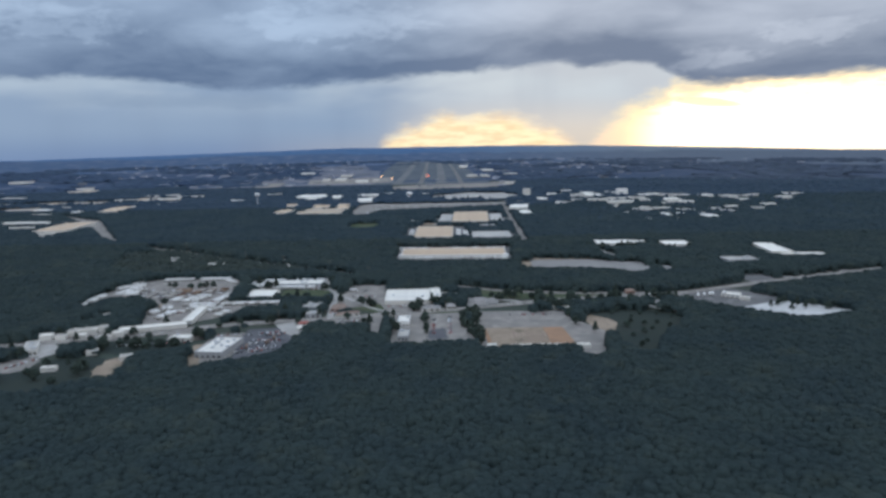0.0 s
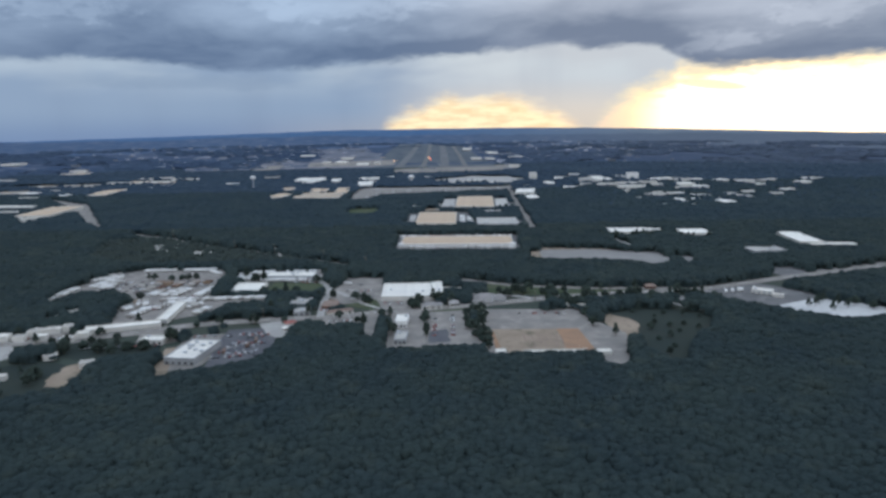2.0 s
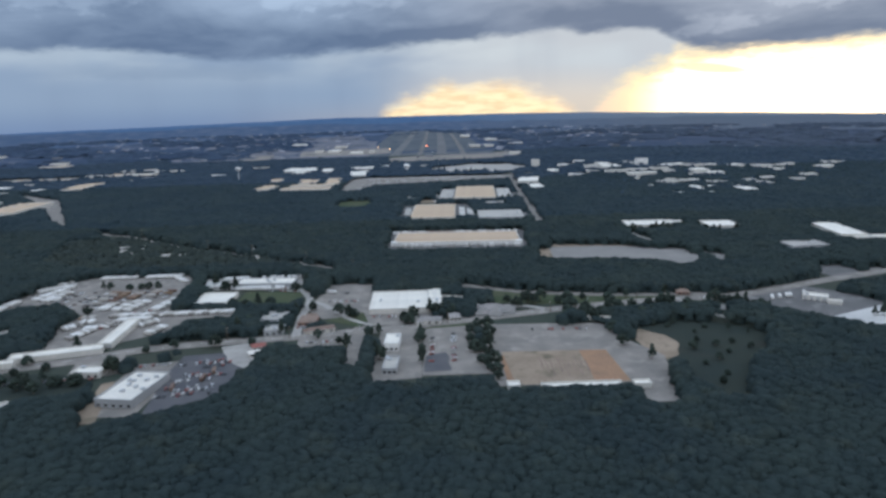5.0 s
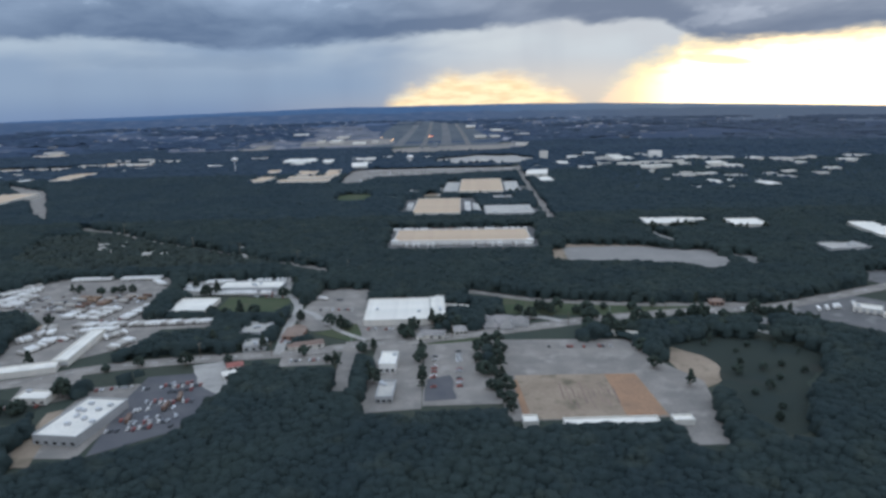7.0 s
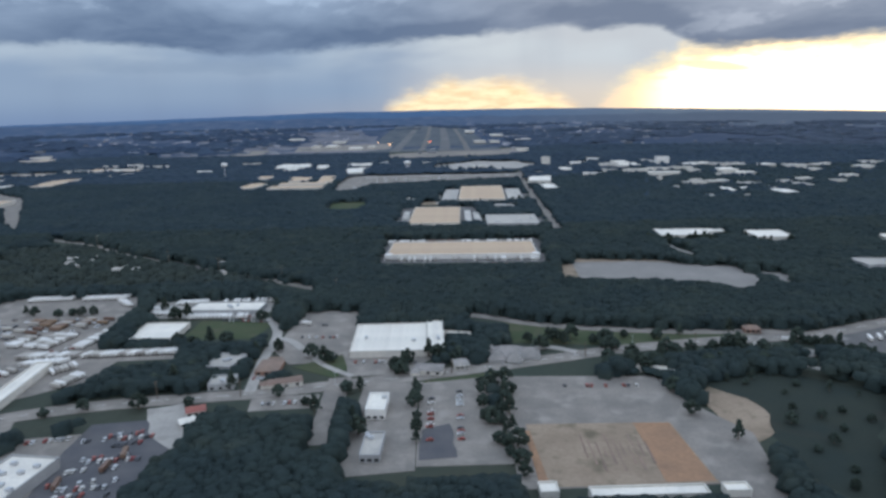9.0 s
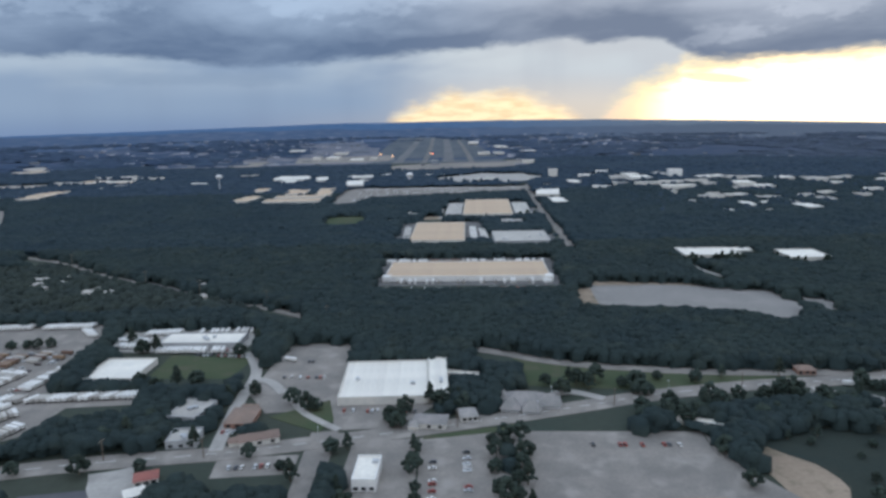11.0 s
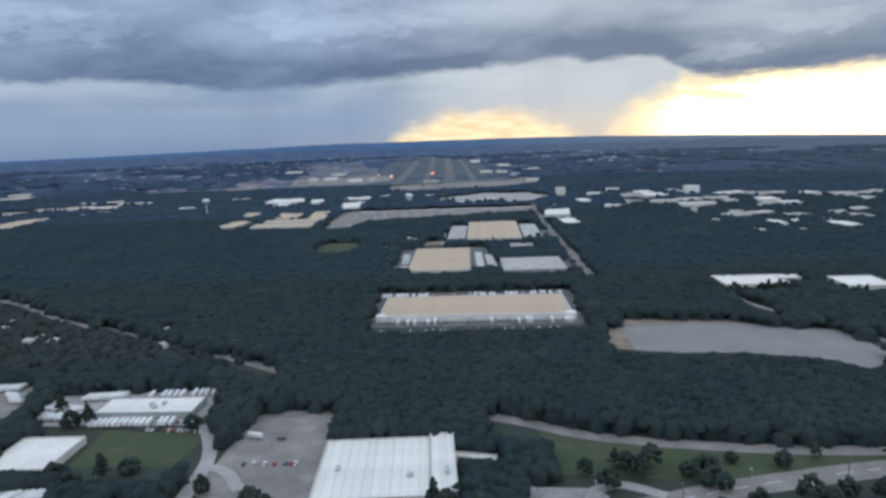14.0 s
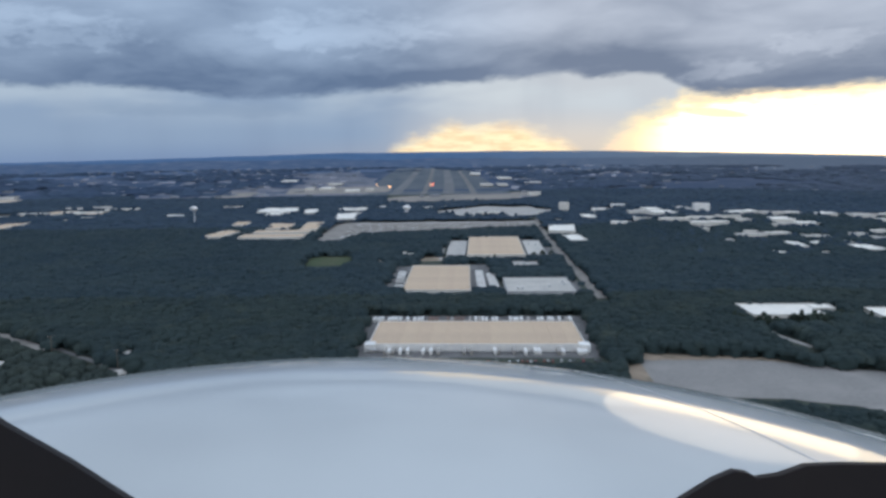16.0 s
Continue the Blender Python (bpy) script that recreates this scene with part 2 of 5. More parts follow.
# the same leaves with distance: blue haze mixed into the colour, band by band
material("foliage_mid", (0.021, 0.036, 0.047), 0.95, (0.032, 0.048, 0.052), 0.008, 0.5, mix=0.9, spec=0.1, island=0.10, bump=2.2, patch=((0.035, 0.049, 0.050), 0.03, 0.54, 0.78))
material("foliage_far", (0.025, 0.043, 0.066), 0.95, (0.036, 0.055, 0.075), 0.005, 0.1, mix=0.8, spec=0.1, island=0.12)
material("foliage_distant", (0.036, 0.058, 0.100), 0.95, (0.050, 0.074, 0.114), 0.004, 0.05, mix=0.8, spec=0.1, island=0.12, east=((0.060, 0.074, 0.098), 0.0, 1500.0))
material("foliage_olive", (0.030, 0.041, 0.041), 0.95, (0.043, 0.053, 0.044), 0.03, 0.8, mix=0.8, spec=0.1, island=0.12, bump=1.0)
material("white_gravel", (0.58, 0.555, 0.53), 0.95, (0.48, 0.465, 0.445), 0.03, 0.3, spec=0.15)
material("leaves", (0.026, 0.039, 0.033), 0.9, (0.036, 0.048, 0.036), 0.2, 1.5, spec=0.2, vary=0.25, island=0.3)
material("bark", (0.12, 0.09, 0.06), 0.95, scale=0.5, fine_scale=3, bump=0.05)
material("lawn", (0.058, 0.080, 0.044), 0.95, (0.078, 0.088, 0.052), 0.03, 0.4, spec=0.1, patch=((0.095, 0.088, 0.064), 0.06, 0.56, 0.74))
material("bare_earth", (0.34, 0.265, 0.20), 0.95, (0.26, 0.20, 0.15), 0.04, 0.4, spec=0.1, bump=0.1, patch=((0.15, 0.125, 0.09), 0.07, 0.52, 0.68))
material("orange_earth", (0.36, 0.215, 0.135), 0.95, (0.27, 0.17, 0.115), 0.05, 0.4, spec=0.1, bump=0.1)
# airfield grass, its green turned bluish by haze put into the colour
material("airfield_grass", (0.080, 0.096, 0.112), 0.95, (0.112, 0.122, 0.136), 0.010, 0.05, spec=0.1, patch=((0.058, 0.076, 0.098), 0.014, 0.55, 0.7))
material("scrub", (0.028, 0.039, 0.037), 0.95, (0.040, 0.047, 0.038), 0.03, 0.5, mix=0.8, spec=0.1, patch=((0.062, 0.050, 0.040), 0.018, 0.58, 0.80))
material("dry_field", (0.28, 0.245, 0.215), 0.95, (0.20, 0.185, 0.17), 0.006, 0.05, spec=0.1)
material("asphalt", (0.160, 0.152, 0.148), 0.9, (0.115, 0.110, 0.108), 0.04, 0.6, spec=0.25, bump=0.02, patch=((0.21, 0.198, 0.188), 0.06, 0.55, 0.70))
material("worn_asphalt", (0.262, 0.232, 0.206), 0.9, (0.190, 0.172, 0.156), 0.05, 0.5, spec=0.25, bump=0.02, patch=((0.295, 0.264, 0.237), 0.06, 0.52, 0.70))
material("dark_asphalt", (0.085, 0.085, 0.095), 0.9, (0.12, 0.115, 0.12), 0.06, 0.6, spec=0.25)
material("concrete", (0.40, 0.372, 0.34), 0.85, (0.32, 0.298, 0.275), 0.05, 0.5, spec=0.3, patch=((0.27, 0.25, 0.23), 0.09, 0.56, 0.70))
# airport surfaces three kilometres off, with the bluish haze in their colours
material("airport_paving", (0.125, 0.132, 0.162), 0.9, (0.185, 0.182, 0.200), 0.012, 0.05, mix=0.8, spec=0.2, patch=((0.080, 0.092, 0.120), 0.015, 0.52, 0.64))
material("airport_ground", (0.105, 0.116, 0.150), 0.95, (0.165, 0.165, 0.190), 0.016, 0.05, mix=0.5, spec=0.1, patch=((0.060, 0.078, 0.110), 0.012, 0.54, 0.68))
material("runway_asphalt", (0.15, 0.15, 0.155), 0.9, (0.12, 0.12, 0.125), 0.01, 0.1, spec=0.2)
material("pale_gravel", (0.260, 0.242, 0.226), 0.95, (0.230, 0.214, 0.201), 0.02, 0.3, spec=0.15, patch=((0.265, 0.245, 0.228), 0.035, 0.52, 0.70))
material("tan_roof", (0.55, 0.405, 0.285), 0.8, (0.49, 0.365, 0.26), 0.03, 0.35, spec=0.25, vary=0.03)
material("white_roof", (0.80, 0.745, 0.665), 0.6, (0.70, 0.655, 0.585), 0.05, 0.5, spec=0.35, vary=0.06, patch=((0.62, 0.585, 0.53), 0.11, 0.56, 0.74))
material("grey_roof", (0.45, 0.415, 0.375), 0.75, (0.37, 0.345, 0.315), 0.05, 0.4, spec=0.3, vary=0.12, patch=((0.31, 0.29, 0.27), 0.12, 0.56, 0.72))
material("brown_roof", (0.25, 0.17, 0.135), 0.85, (0.19, 0.135, 0.11), 0.1, 0.8, vary=0.1)
material("red_roof", (0.36, 0.13, 0.10), 0.8, (0.27, 0.11, 0.09), 0.1, 0.8, vary=0.1)
material("shingle_grey", (0.33, 0.30, 0.285), 0.9, (0.23, 0.22, 0.21), 0.12, 1.0, vary=0.12)
material("pale_wall", (0.66, 0.615, 0.55), 0.7, (0.57, 0.545, 0.50), 0.1, 0.8, vary=0.06)
material("grey_wall", (0.40, 0.40, 0.40), 0.8, (0.33, 0.33, 0.33), 0.1, 0.8, vary=0.1)
material("brick_wall", (0.34, 0.19, 0.14), 0.85, (0.27, 0.15, 0.11), 0.2, 1.5, vary=0.1)
material("dock_door", (0.46, 0.46, 0.45), 0.5, (0.36, 0.36, 0.36), 0.5, 2)
material("galvanised", (0.55, 0.56, 0.58), 0.45, (0.45, 0.46, 0.48), 0.3, 2.0, metal=0.4)
material("white_paint", (0.78, 0.75, 0.705), 0.4, (0.68, 0.66, 0.635), 0.3, 2.0, vary=0.08)
material("pale_body", (0.70, 0.71, 0.72), 0.35, (0.62, 0.63, 0.64), 0.3, 2.0, vary=0.25)
material("dark_body", (0.06, 0.065, 0.08), 0.3, (0.10, 0.10, 0.11), 0.3, 2.0, vary=0.4)
material("rusty_body", (0.24, 0.15, 0.10), 0.6, (0.17, 0.11, 0.08), 0.3, 2.0, vary=0.3)
material("red_body", (0.38, 0.07, 0.05), 0.35, (0.30, 0.06, 0.05), 0.3, 2.0, vary=0.2)
material("dark_glass", (0.02, 0.025, 0.03), 0.08, scale=1, fine_scale=3, spec=0.6)
material("rubber", (0.02, 0.02, 0.02), 0.9, scale=2, fine_scale=5)
material("wood_pole", (0.16, 0.12, 0.09), 0.9, scale=1, fine_scale=5)
material("line_paint", (0.70, 0.70, 0.68), 0.8, scale=0.3, fine_scale=2)
material("lamp_white", (0.9, 0.9, 0.85), 0.4, scale=1, fine_scale=3, glow=((1.0, 0.97, 0.88), 9.0))
material("lamp_amber", (0.9, 0.6, 0.3), 0.4, scale=1, fine_scale=3, glow=((1.0, 0.50, 0.22), 5.0))
material("lamp_red", (0.9, 0.2, 0.1), 0.4, scale=1, fine_scale=3, glow=((1.0, 0.22, 0.12), 4.0))

# ---- builders ----
def swell(x, y):
    """The low rise on which the business park stands."""
    def ease(v, a, b):
        k = min(1.0, max(0.0, (v - a) / (b - a)))
        return k * k * (3 - 2 * k)
    return 18 * ease(y, 1750, 2050) * (1 - ease(y, 2450, 2900)) * ease(x, 380, 520)


REF = Vector((5.0, 300.0, 187.0))   # where the far land is foreshortened to: beyond 3 km it rises so as to end at the horizon


def place(x, y):
    """A spot of the flat map, brought in where it lies beyond three kilometres: x, y, z and the size there."""
    dx, dy = x - REF.x, y - REF.y
    d = max(1.0, math.hypot(dx, dy))
    if d <= 3000:
        return x, y, swell(x, y), 1.0
    r = 3000 + 1650 * (1 - math.exp(-(d - 3000) / 4000))
    return REF.x + dx * r / d, REF.y + dy * r / d, REF.z * (1 - r / d), r / d


CLEAR = []    # outlines on which no wood grows, and whether it stays low before them


def mesh_of(name, bm):
    me = bpy.data.meshes.new(name)
    bm.normal_update()
    bm.to_mesh(me)
    bm.free()
    return me


def part(name, bm, mat, parent=None, label=""):
    ob = new(name, mesh_of(name, bm))
    ob.data.materials.append(MATS[mat])
    if parent is not None:
        ob.parent = parent
    return tagged(ob, label)


def thing(name, label, category, m, group="", kind=""):
    ob = new(name)
    ob.matrix_basis = m
    ob.empty_display_size = 2
    return tagged(ob, label, category, group, kind)


def box(bm, x0, x1, y0, y1, z0, z1):
    vs = [bm.verts.new((x, y, z)) for z in (z0, z1) for x, y in ((x0, y0), (x1, y0), (x1, y1), (x0, y1))]
    for f in ((3, 2, 1, 0), (4, 5, 6, 7), (0, 1, 5, 4), (1, 2, 6, 5), (2, 3, 7, 6), (3, 0, 4, 7)):
        bm.faces.new([vs[i] for i in f])
    return bm


def boxed(*spans):
    bm = bmesh.new()
    for s in spans:
        box(bm, *s)
    return bm


def cyl(bm, x, y, z0, z1, r0, r1, sides=10, axis="z"):
    rings = []
    for z, r in ((z0, r0), (z1, r1)):
        ring = []
        for k in range(sides):
            c, s = r * math.cos(2 * math.pi * k / sides), r * math.sin(2 * math.pi * k / sides)
            ring.append(bm.verts.new((x + c, y + s, z) if axis == "z" else (z, x + c, y + s)))
        rings.append(ring)
    for k in range(sides):
        bm.faces.new((rings[0][k], rings[0][(k + 1) % sides], rings[1][(k + 1) % sides], rings[1][k]))
    bm.faces.new(rings[0][::-1])
    bm.faces.new(rings[1])
    return bm


def rounded(points, steps=2):
    """Corner cutting, for outlines that were worn or laid round."""
    for _ in range(steps):
        out = []
        for k, p in enumerate(points):
            q = points[(k + 1) % len(points)]
            out += [(p[0] * .8 + q[0] * .2, p[1] * .8 + q[1] * .2), (p[0] * .2 + q[0] * .8, p[1] * .2 + q[1] * .8)]
        points = out
    return points


def ragged(points, amp, step, seed):
    """An outline worn uneven along its sides."""
    r, out = random.Random(seed), []
    for (ax, ay), (bx, by) in zip(points, points[1:] + points[:1]):
        n = max(1, int(math.hypot(bx - ax, by - ay) / step))
        for i in range(n):
            t = i / n
            out.append((ax + (bx - ax) * t + r.uniform(-amp, amp), ay + (by - ay) * t + r.uniform(-amp, amp)))
    return out


def slab(name, points, mat, label, category, z=0.2, soft=0, clear=True, kind="structure", seen=True):
    """A paved or bare area with an edge of its own. seen: the wood before it is kept low."""
    if clear:
        CLEAR.append((points, seen))
    pts = rounded(points, soft) if soft else points
    bm = bmesh.new()
    top = [bm.verts.new((p[0], p[1], z) if math.hypot(p[0] - REF.x, p[1] - REF.y) < 3000 else (lambda q: (q[0], q[1], q[2] + z))(place(*p))) for p in pts]
    bot = [bm.verts.new((v.co.x, v.co.y, v.co.z - z - 0.3)) for v in top]
    f = bm.faces.new(top)
    if f.normal.z < 0 or (f.normal_update() or f.normal.z < 0):
        f.normal_flip()
    for k in range(len(top)):
        j = (k + 1) % len(top)
        bm.faces.new((bot[k], bot[j], top[j], top[k]))
    bmesh.ops.recalc_face_normals(bm, faces=bm.faces)
    ob = part(name, bm, mat)
    return tagged(ob, label, category, kind=kind)


def spline(points, n=8):
    out = []
    P = [points[0]] + list(points) + [points[-1]]
    for i in range(1, len(P) - 2):
        a, b, c, d = (Vector(p) for p in P[i - 1:i + 3])
        for k in range(n):
            t = k / n
            out.append(0.5 * ((2 * b) + (c - a) * t + (2 * a - 5 * b + 4 * c - d) * t * t + (3 * b - a - 3 * c + d) * t ** 3))
    out.append(Vector(points[-1]))
    return out


def road(points, width, mat, label, z=0.32, category="road", lines=False, seen=True, verge=3.0):
    """A ribbon along a smooth line, with a crown and low edges; its verge is kept free of wood."""
    line = spline(points)
    bm, rows = bmesh.new(), []
    left, right = [], []
    for i, p in enumerate(line):
        a, b = line[max(0, i - 1)], line[min(len(line) - 1, i + 1)]
        n = Vector((-(b - a).y, (b - a).x)).normalized()
        row = []
        for s, dz in ((1, -0.5), (1, 0.0), (0, 0.12), (-1, 0.0), (-1, -0.5)):
            q = p + n * (s * width / 2)
            x, y, zz, _ = place(q.x, q.y)
            row.append(bm.verts.new((x, y, zz + z + dz)))
        left.append(tuple(p + n * (width * .5 + verge)))
        right.append(tuple(p - n * (width * .5 + verge)))
        rows.append(row)
    for a, b in zip(rows, rows[1:]):
        for k in range(4):
            bm.faces.new((a[k], a[k + 1], b[k + 1], b[k]))
    bmesh.ops.recalc_face_normals(bm, faces=bm.faces)
    for i in range(0, len(left) - 1 if seen else 0, 4):
        j = min(i + 4, len(left) - 1)
        CLEAR.append(([left[i], left[j], right[j], right[i]], seen))
    ob = tagged(part("road", bm, mat), label, category, kind="structure")
    if lines:
        bm = bmesh.new()
        for i in range(0, len(line) - 1, 2):
            a, b = line[i], line[i + 1]
            n = Vector((-(b - a).y, (b - a).x)).normalized() * 0.25
            vs = [bm.verts.new((q.x, q.y, z + 0.2)) for q in (a + n, b + n, b - n, a - n)]
            bm.faces.new(vs)
        part("lane_line", bm, "line_paint", ob)
    return ob

# ---- ground ----
# compass angle and horizon dip in degrees, bent to fit the camera's view
HORIZON_DIP = [(-180, -0.9), (-32, -0.95), (-20, -0.78), (-8, -0.52), (6, -0.47), (15, -0.55), (24, -0.76), (34, -1.05), (180, -0.9)]


def land_point(d, a):
    """The land at d metres and compass angle a from the middle of the flight."""
    if d > 5000:    # wobble the ring edges, so the steps of painted haze show no hard band
        d *= 1 + 0.20 * noise.noise((a * 9, d * .0002, 1.0)) + 0.10 * noise.noise((a * 31, d * .0002, 5.0))
    x, y, z, _ = place(REF.x + d * math.sin(a), REF.y + d * math.cos(a))
    deg = math.degrees(a)
    for (a0, h0), (a1, h1) in zip(HORIZON_DIP, HORIZON_DIP[1:]):
        if a0 <= deg <= a1:
            dip = h0 + (h1 - h0) * (deg - a0) / (a1 - a0)
    top = REF.z + math.hypot(x - REF.x, y - REF.y) * math.tan(radians(dip))
    if d > 3200:
        z += 1.5 * noise.noise((x * .004, y * .004, 0.0))
        z = min(z, top + 3.0 * noise.noise((x * .006, y * .006, 3.0)))
    return x, y, z


def land(name, rings, mat, label, category):
    angles = [radians(-180 + 2.5 * k) for k in range(30)] + [radians(-105 + 0.75 * k) for k in range(280)] + [radians(105 + 2.5 * k) for k in range(31)]
    bm = bmesh.new()
    rows = [[bm.verts.new(land_point(d, a)) for a in angles] for d in rings]
    if rings[0] == 50:
        mid = bm.verts.new((REF.x, REF.y, 0))
        for p, q in zip(rows[0], rows[0][1:]):
            bm.faces.new((mid, q, p))
    for a, b in zip(rows, rows[1:]):
        for k in range(len(angles) - 1):
            bm.faces.new((a[k], a[k + 1], b[k + 1], b[k]))
    for f in bm.faces:
        f.smooth = True
    bmesh.ops.recalc_face_normals(bm, faces=bm.faces)
    return tagged(part(name, bm, mat), label, category, kind="structure")


land("ground", [50, 300, 600, 1000, 1400, 1500, 1600, 1700, 1800, 1900, 2000, 2200, 2400, 2600, 2800, 2975], "woodland_floor", "dark green woodland ground with grass and undergrowth", "ground")
# three rings, each with its own step of haze in the colour
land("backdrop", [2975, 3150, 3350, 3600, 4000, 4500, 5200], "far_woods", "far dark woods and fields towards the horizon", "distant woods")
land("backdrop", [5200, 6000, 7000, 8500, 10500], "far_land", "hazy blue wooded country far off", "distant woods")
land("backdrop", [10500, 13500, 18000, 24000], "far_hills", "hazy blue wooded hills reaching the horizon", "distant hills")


def footprint(x, y, w, d, rot, m=0.0):
    c, s = math.cos(radians(rot)), math.sin(radians(rot))
    return [(x + c * a - s * b, y + s * a + c * b) for a, b in ((-w / 2 - m, -d / 2 - m), (w / 2 + m, -d / 2 - m), (w / 2 + m, d / 2 + m), (-w / 2 - m, d / 2 + m))]


UNIT = boxed((-1.6, 1.6, -1.1, 1.1, 0.25, 1.7), (-1.4, 1.4, -0.9, 0.9, 0, 0.25))
cyl(UNIT, 0.6, 0, 1.7, 1.95, 0.7, 0.65, 10)
UNIT = mesh_of("rooftop_unit", UNIT)
UNIT.materials.append(MATS["galvanised"])
DOOR = mesh_of("dock_door", boxed((-1.4, 1.4, -0.12, 0.0, 1.1, 4.1)))
BUMPER = mesh_of("bumper", boxed((-1.3, 1.3, -0.5, -0.12, 0.7, 1.1)))
BUMPER.materials.append(MATS["rubber"])
DOOR.materials.append(MATS["dock_door"])
PANE = mesh_of("window", boxed((-1.2, 1.2, -0.08, 0.02, 1.0, 2.6)))
SILL = mesh_of("sill", boxed((-1.3, 1.3, -0.16, -0.02, 0.85, 1.0)))
SILL.materials.append(MATS["concrete"])
PANE.materials.append(MATS["dark_glass"])


def piece(mesh, parent, m, label=""):
    ob = new(mesh.name, mesh)
    ob.parent = parent
    ob.matrix_basis = m
    return tagged(ob, label)


def ring(a, b, t, z0, z1):
    """A rectangular wall ring, closed at the corners."""
    bm = bmesh.new()
    vs = [[bm.verts.new((sx * (a - i), sy * (b - i), z)) for sx, sy in ((-1, -1), (1, -1), (1, 1), (-1, 1))] for i in (0, t) for z in (z0, z1)]
    for j in range(4):
        k = (j + 1) % 4
        bm.faces.new((vs[0][j], vs[0][k], vs[1][k], vs[1][j]))
        bm.faces.new((vs[2][k], vs[2][j], vs[3][j], vs[3][k]))
        bm.faces.new((vs[1][j], vs[1][k], vs[3][k], vs[3][j]))
        bm.faces.new((vs[0][k], vs[0][j], vs[2][j], vs[2][k]))
    return bm


def building(label, x, y, w, d, h, rot, roof="white_roof", wall="pale_wall", units=4, docks=0, panes=0, name="warehouse", category="warehouse", seams=0, trim=None, group="", parapet=0.7, clear=3.5):
    """A flat-roofed building: walls with a parapet, a roof set inside it, doors or windows, and plant on top."""
    if clear is not None:
        CLEAR.append((footprint(x, y, w, d, rot, clear), h))
    px, py, pz, k = place(x, y)
    w, d, h = w * k, d * k, h * k
    root = thing(name, label, category, pose(px, py, pz - 0.3, 0, 0, rot), group)
    t, a, b = 0.4, w / 2, d / 2
    part("wall", ring(a, b, t, 0, h + parapet), wall, root)
    if seams:       # roof sheets laid side by side with a narrow joint
        sheet_w = (w - 2 * t) / seams
        part("roof", boxed((-a + t, a - t, -b + t, b - t, h - 0.6, h - 0.2)), roof, root)
        sheet = mesh_of("roof_sheet", boxed((-sheet_w / 2 + .12, sheet_w / 2 - .12, -b + t, b - t, -0.2, 0)))
        sheet.materials.append(MATS[roof])
        for i in range(seams):
            piece(sheet, root, pose(-a + t + sheet_w * (i + .5), 0, h + 0.08 * ((i * 7) % 3)))
    else:
        part("roof", boxed((-a + t, a - t, -b + t, b - t, h - 0.4, h)), roof, root)
    part("coping", ring(a + .12, b + .12, t + .24, h + parapet, h + parapet + .18), trim or wall, root)
    rnd = random.Random(int(x * 13 + y * 7))
    for i in range(units):
        piece(UNIT, root, pose(rnd.uniform(-a * .8, a * .8), rnd.uniform(-b * .75, b * .75), h + 0.05 + (0.24 if seams else 0), 0, 0, rnd.choice((0, 90))))
    for i in range(docks):
        piece(BUMPER, piece(DOOR, root, pose(-a + w * (i + .5) / docks, -b - 0.01, 0.3)), pose(0, 0, 0))
        if docks > 12:
            piece(BUMPER, piece(DOOR, root, pose(-a + w * (i + .5) / docks, b + 0.01, 0.3, 0, 0, 180)), pose(0, 0, 0))
    for i in range(panes):
        for up in (0.3, 4.1) if h > 7 else (0.3,):
            piece(SILL, piece(PANE, root, pose(-a + w * (i + .5) / panes, -b - 0.01, up)), pose(0, 0, 0))
    return root


def house(label, x, y, w, d, h, rot, roof="shingle_grey", wall="pale_wall", rise=2.6, wings=(), name="house", category="house", panes=3, group=""):
    """Walls under a hipped roof with eaves, with lower wings where it has them."""
    CLEAR.append((footprint(x, y, w, d, rot, 4 if y < 1000 else 2.5), h))
    root = thing(name, label, category, pose(x, y, -0.2, 0, 0, rot), group)
    for i, (cx, cy, ww, dd, hh) in enumerate([(0, 0, w, d, h)] + list(wings)):
        a, b = ww / 2, dd / 2
        part("wall", boxed((cx - a, cx + a, cy - b, cy + b, 0, hh)), wall, root)
        bm = bmesh.new()
        e = 0.7
        lo = [bm.verts.new((cx + sx * (a + e), cy + sy * (b + e), hh - .1)) for sx, sy in ((-1, -1), (1, -1), (1, 1), (-1, 1))]
        if ww >= dd:
            hi = [bm.verts.new((cx - (a - b * .8), cy, hh + rise)), bm.verts.new((cx + (a - b * .8), cy, hh + rise))]
            fs = ((lo[0], lo[1], hi[1], hi[0]), (lo[1], lo[2], hi[1]), (lo[2], lo[3], hi[0], hi[1]), (lo[3], lo[0], hi[0]))
        else:
            hi = [bm.verts.new((cx, cy - (b - a * .8), hh + rise)), bm.verts.new((cx, cy + (b - a * .8), hh + rise))]
            fs = ((lo[0], lo[1], hi[0]), (lo[1], lo[2], hi[1], hi[0]), (lo[2], lo[3], hi[1]), (lo[3], lo[0], hi[0], hi[1]))
        for f in fs:
            bm.faces.new(f)
        bm.faces.new(lo[::-1])
        part("roof", bm, roof, root)
    for i in range(panes):
        piece(SILL, piece(PANE, root, pose(-w / 2 + w * (i + .5) / panes, -d / 2 - 0.01, 0.4)), pose(0, 0, 0))
    return root


# ---- paving ----
slab("pavement", [(-118, 842), (-112, 945), (-55, 938), (-55, 888), (10, 884), (10, 822), (-16, 788), (-52, 786), (-60, 815), (-100, 812)], "worn_asphalt", "worn grey asphalt car park round the white store", "car park")
slab("pavement", [(49.2, 640), (49.2, 780), (160, 774), (150, 640)], "worn_asphalt", "large grey asphalt yard with faded lines", "yard", z=0.2)
slab("pavement", [(61, 641), (61, 708), (146, 706), (148, 641)], "bare_earth", "bare tan earth in the asphalt yard", "bare ground", z=0.32, clear=False)
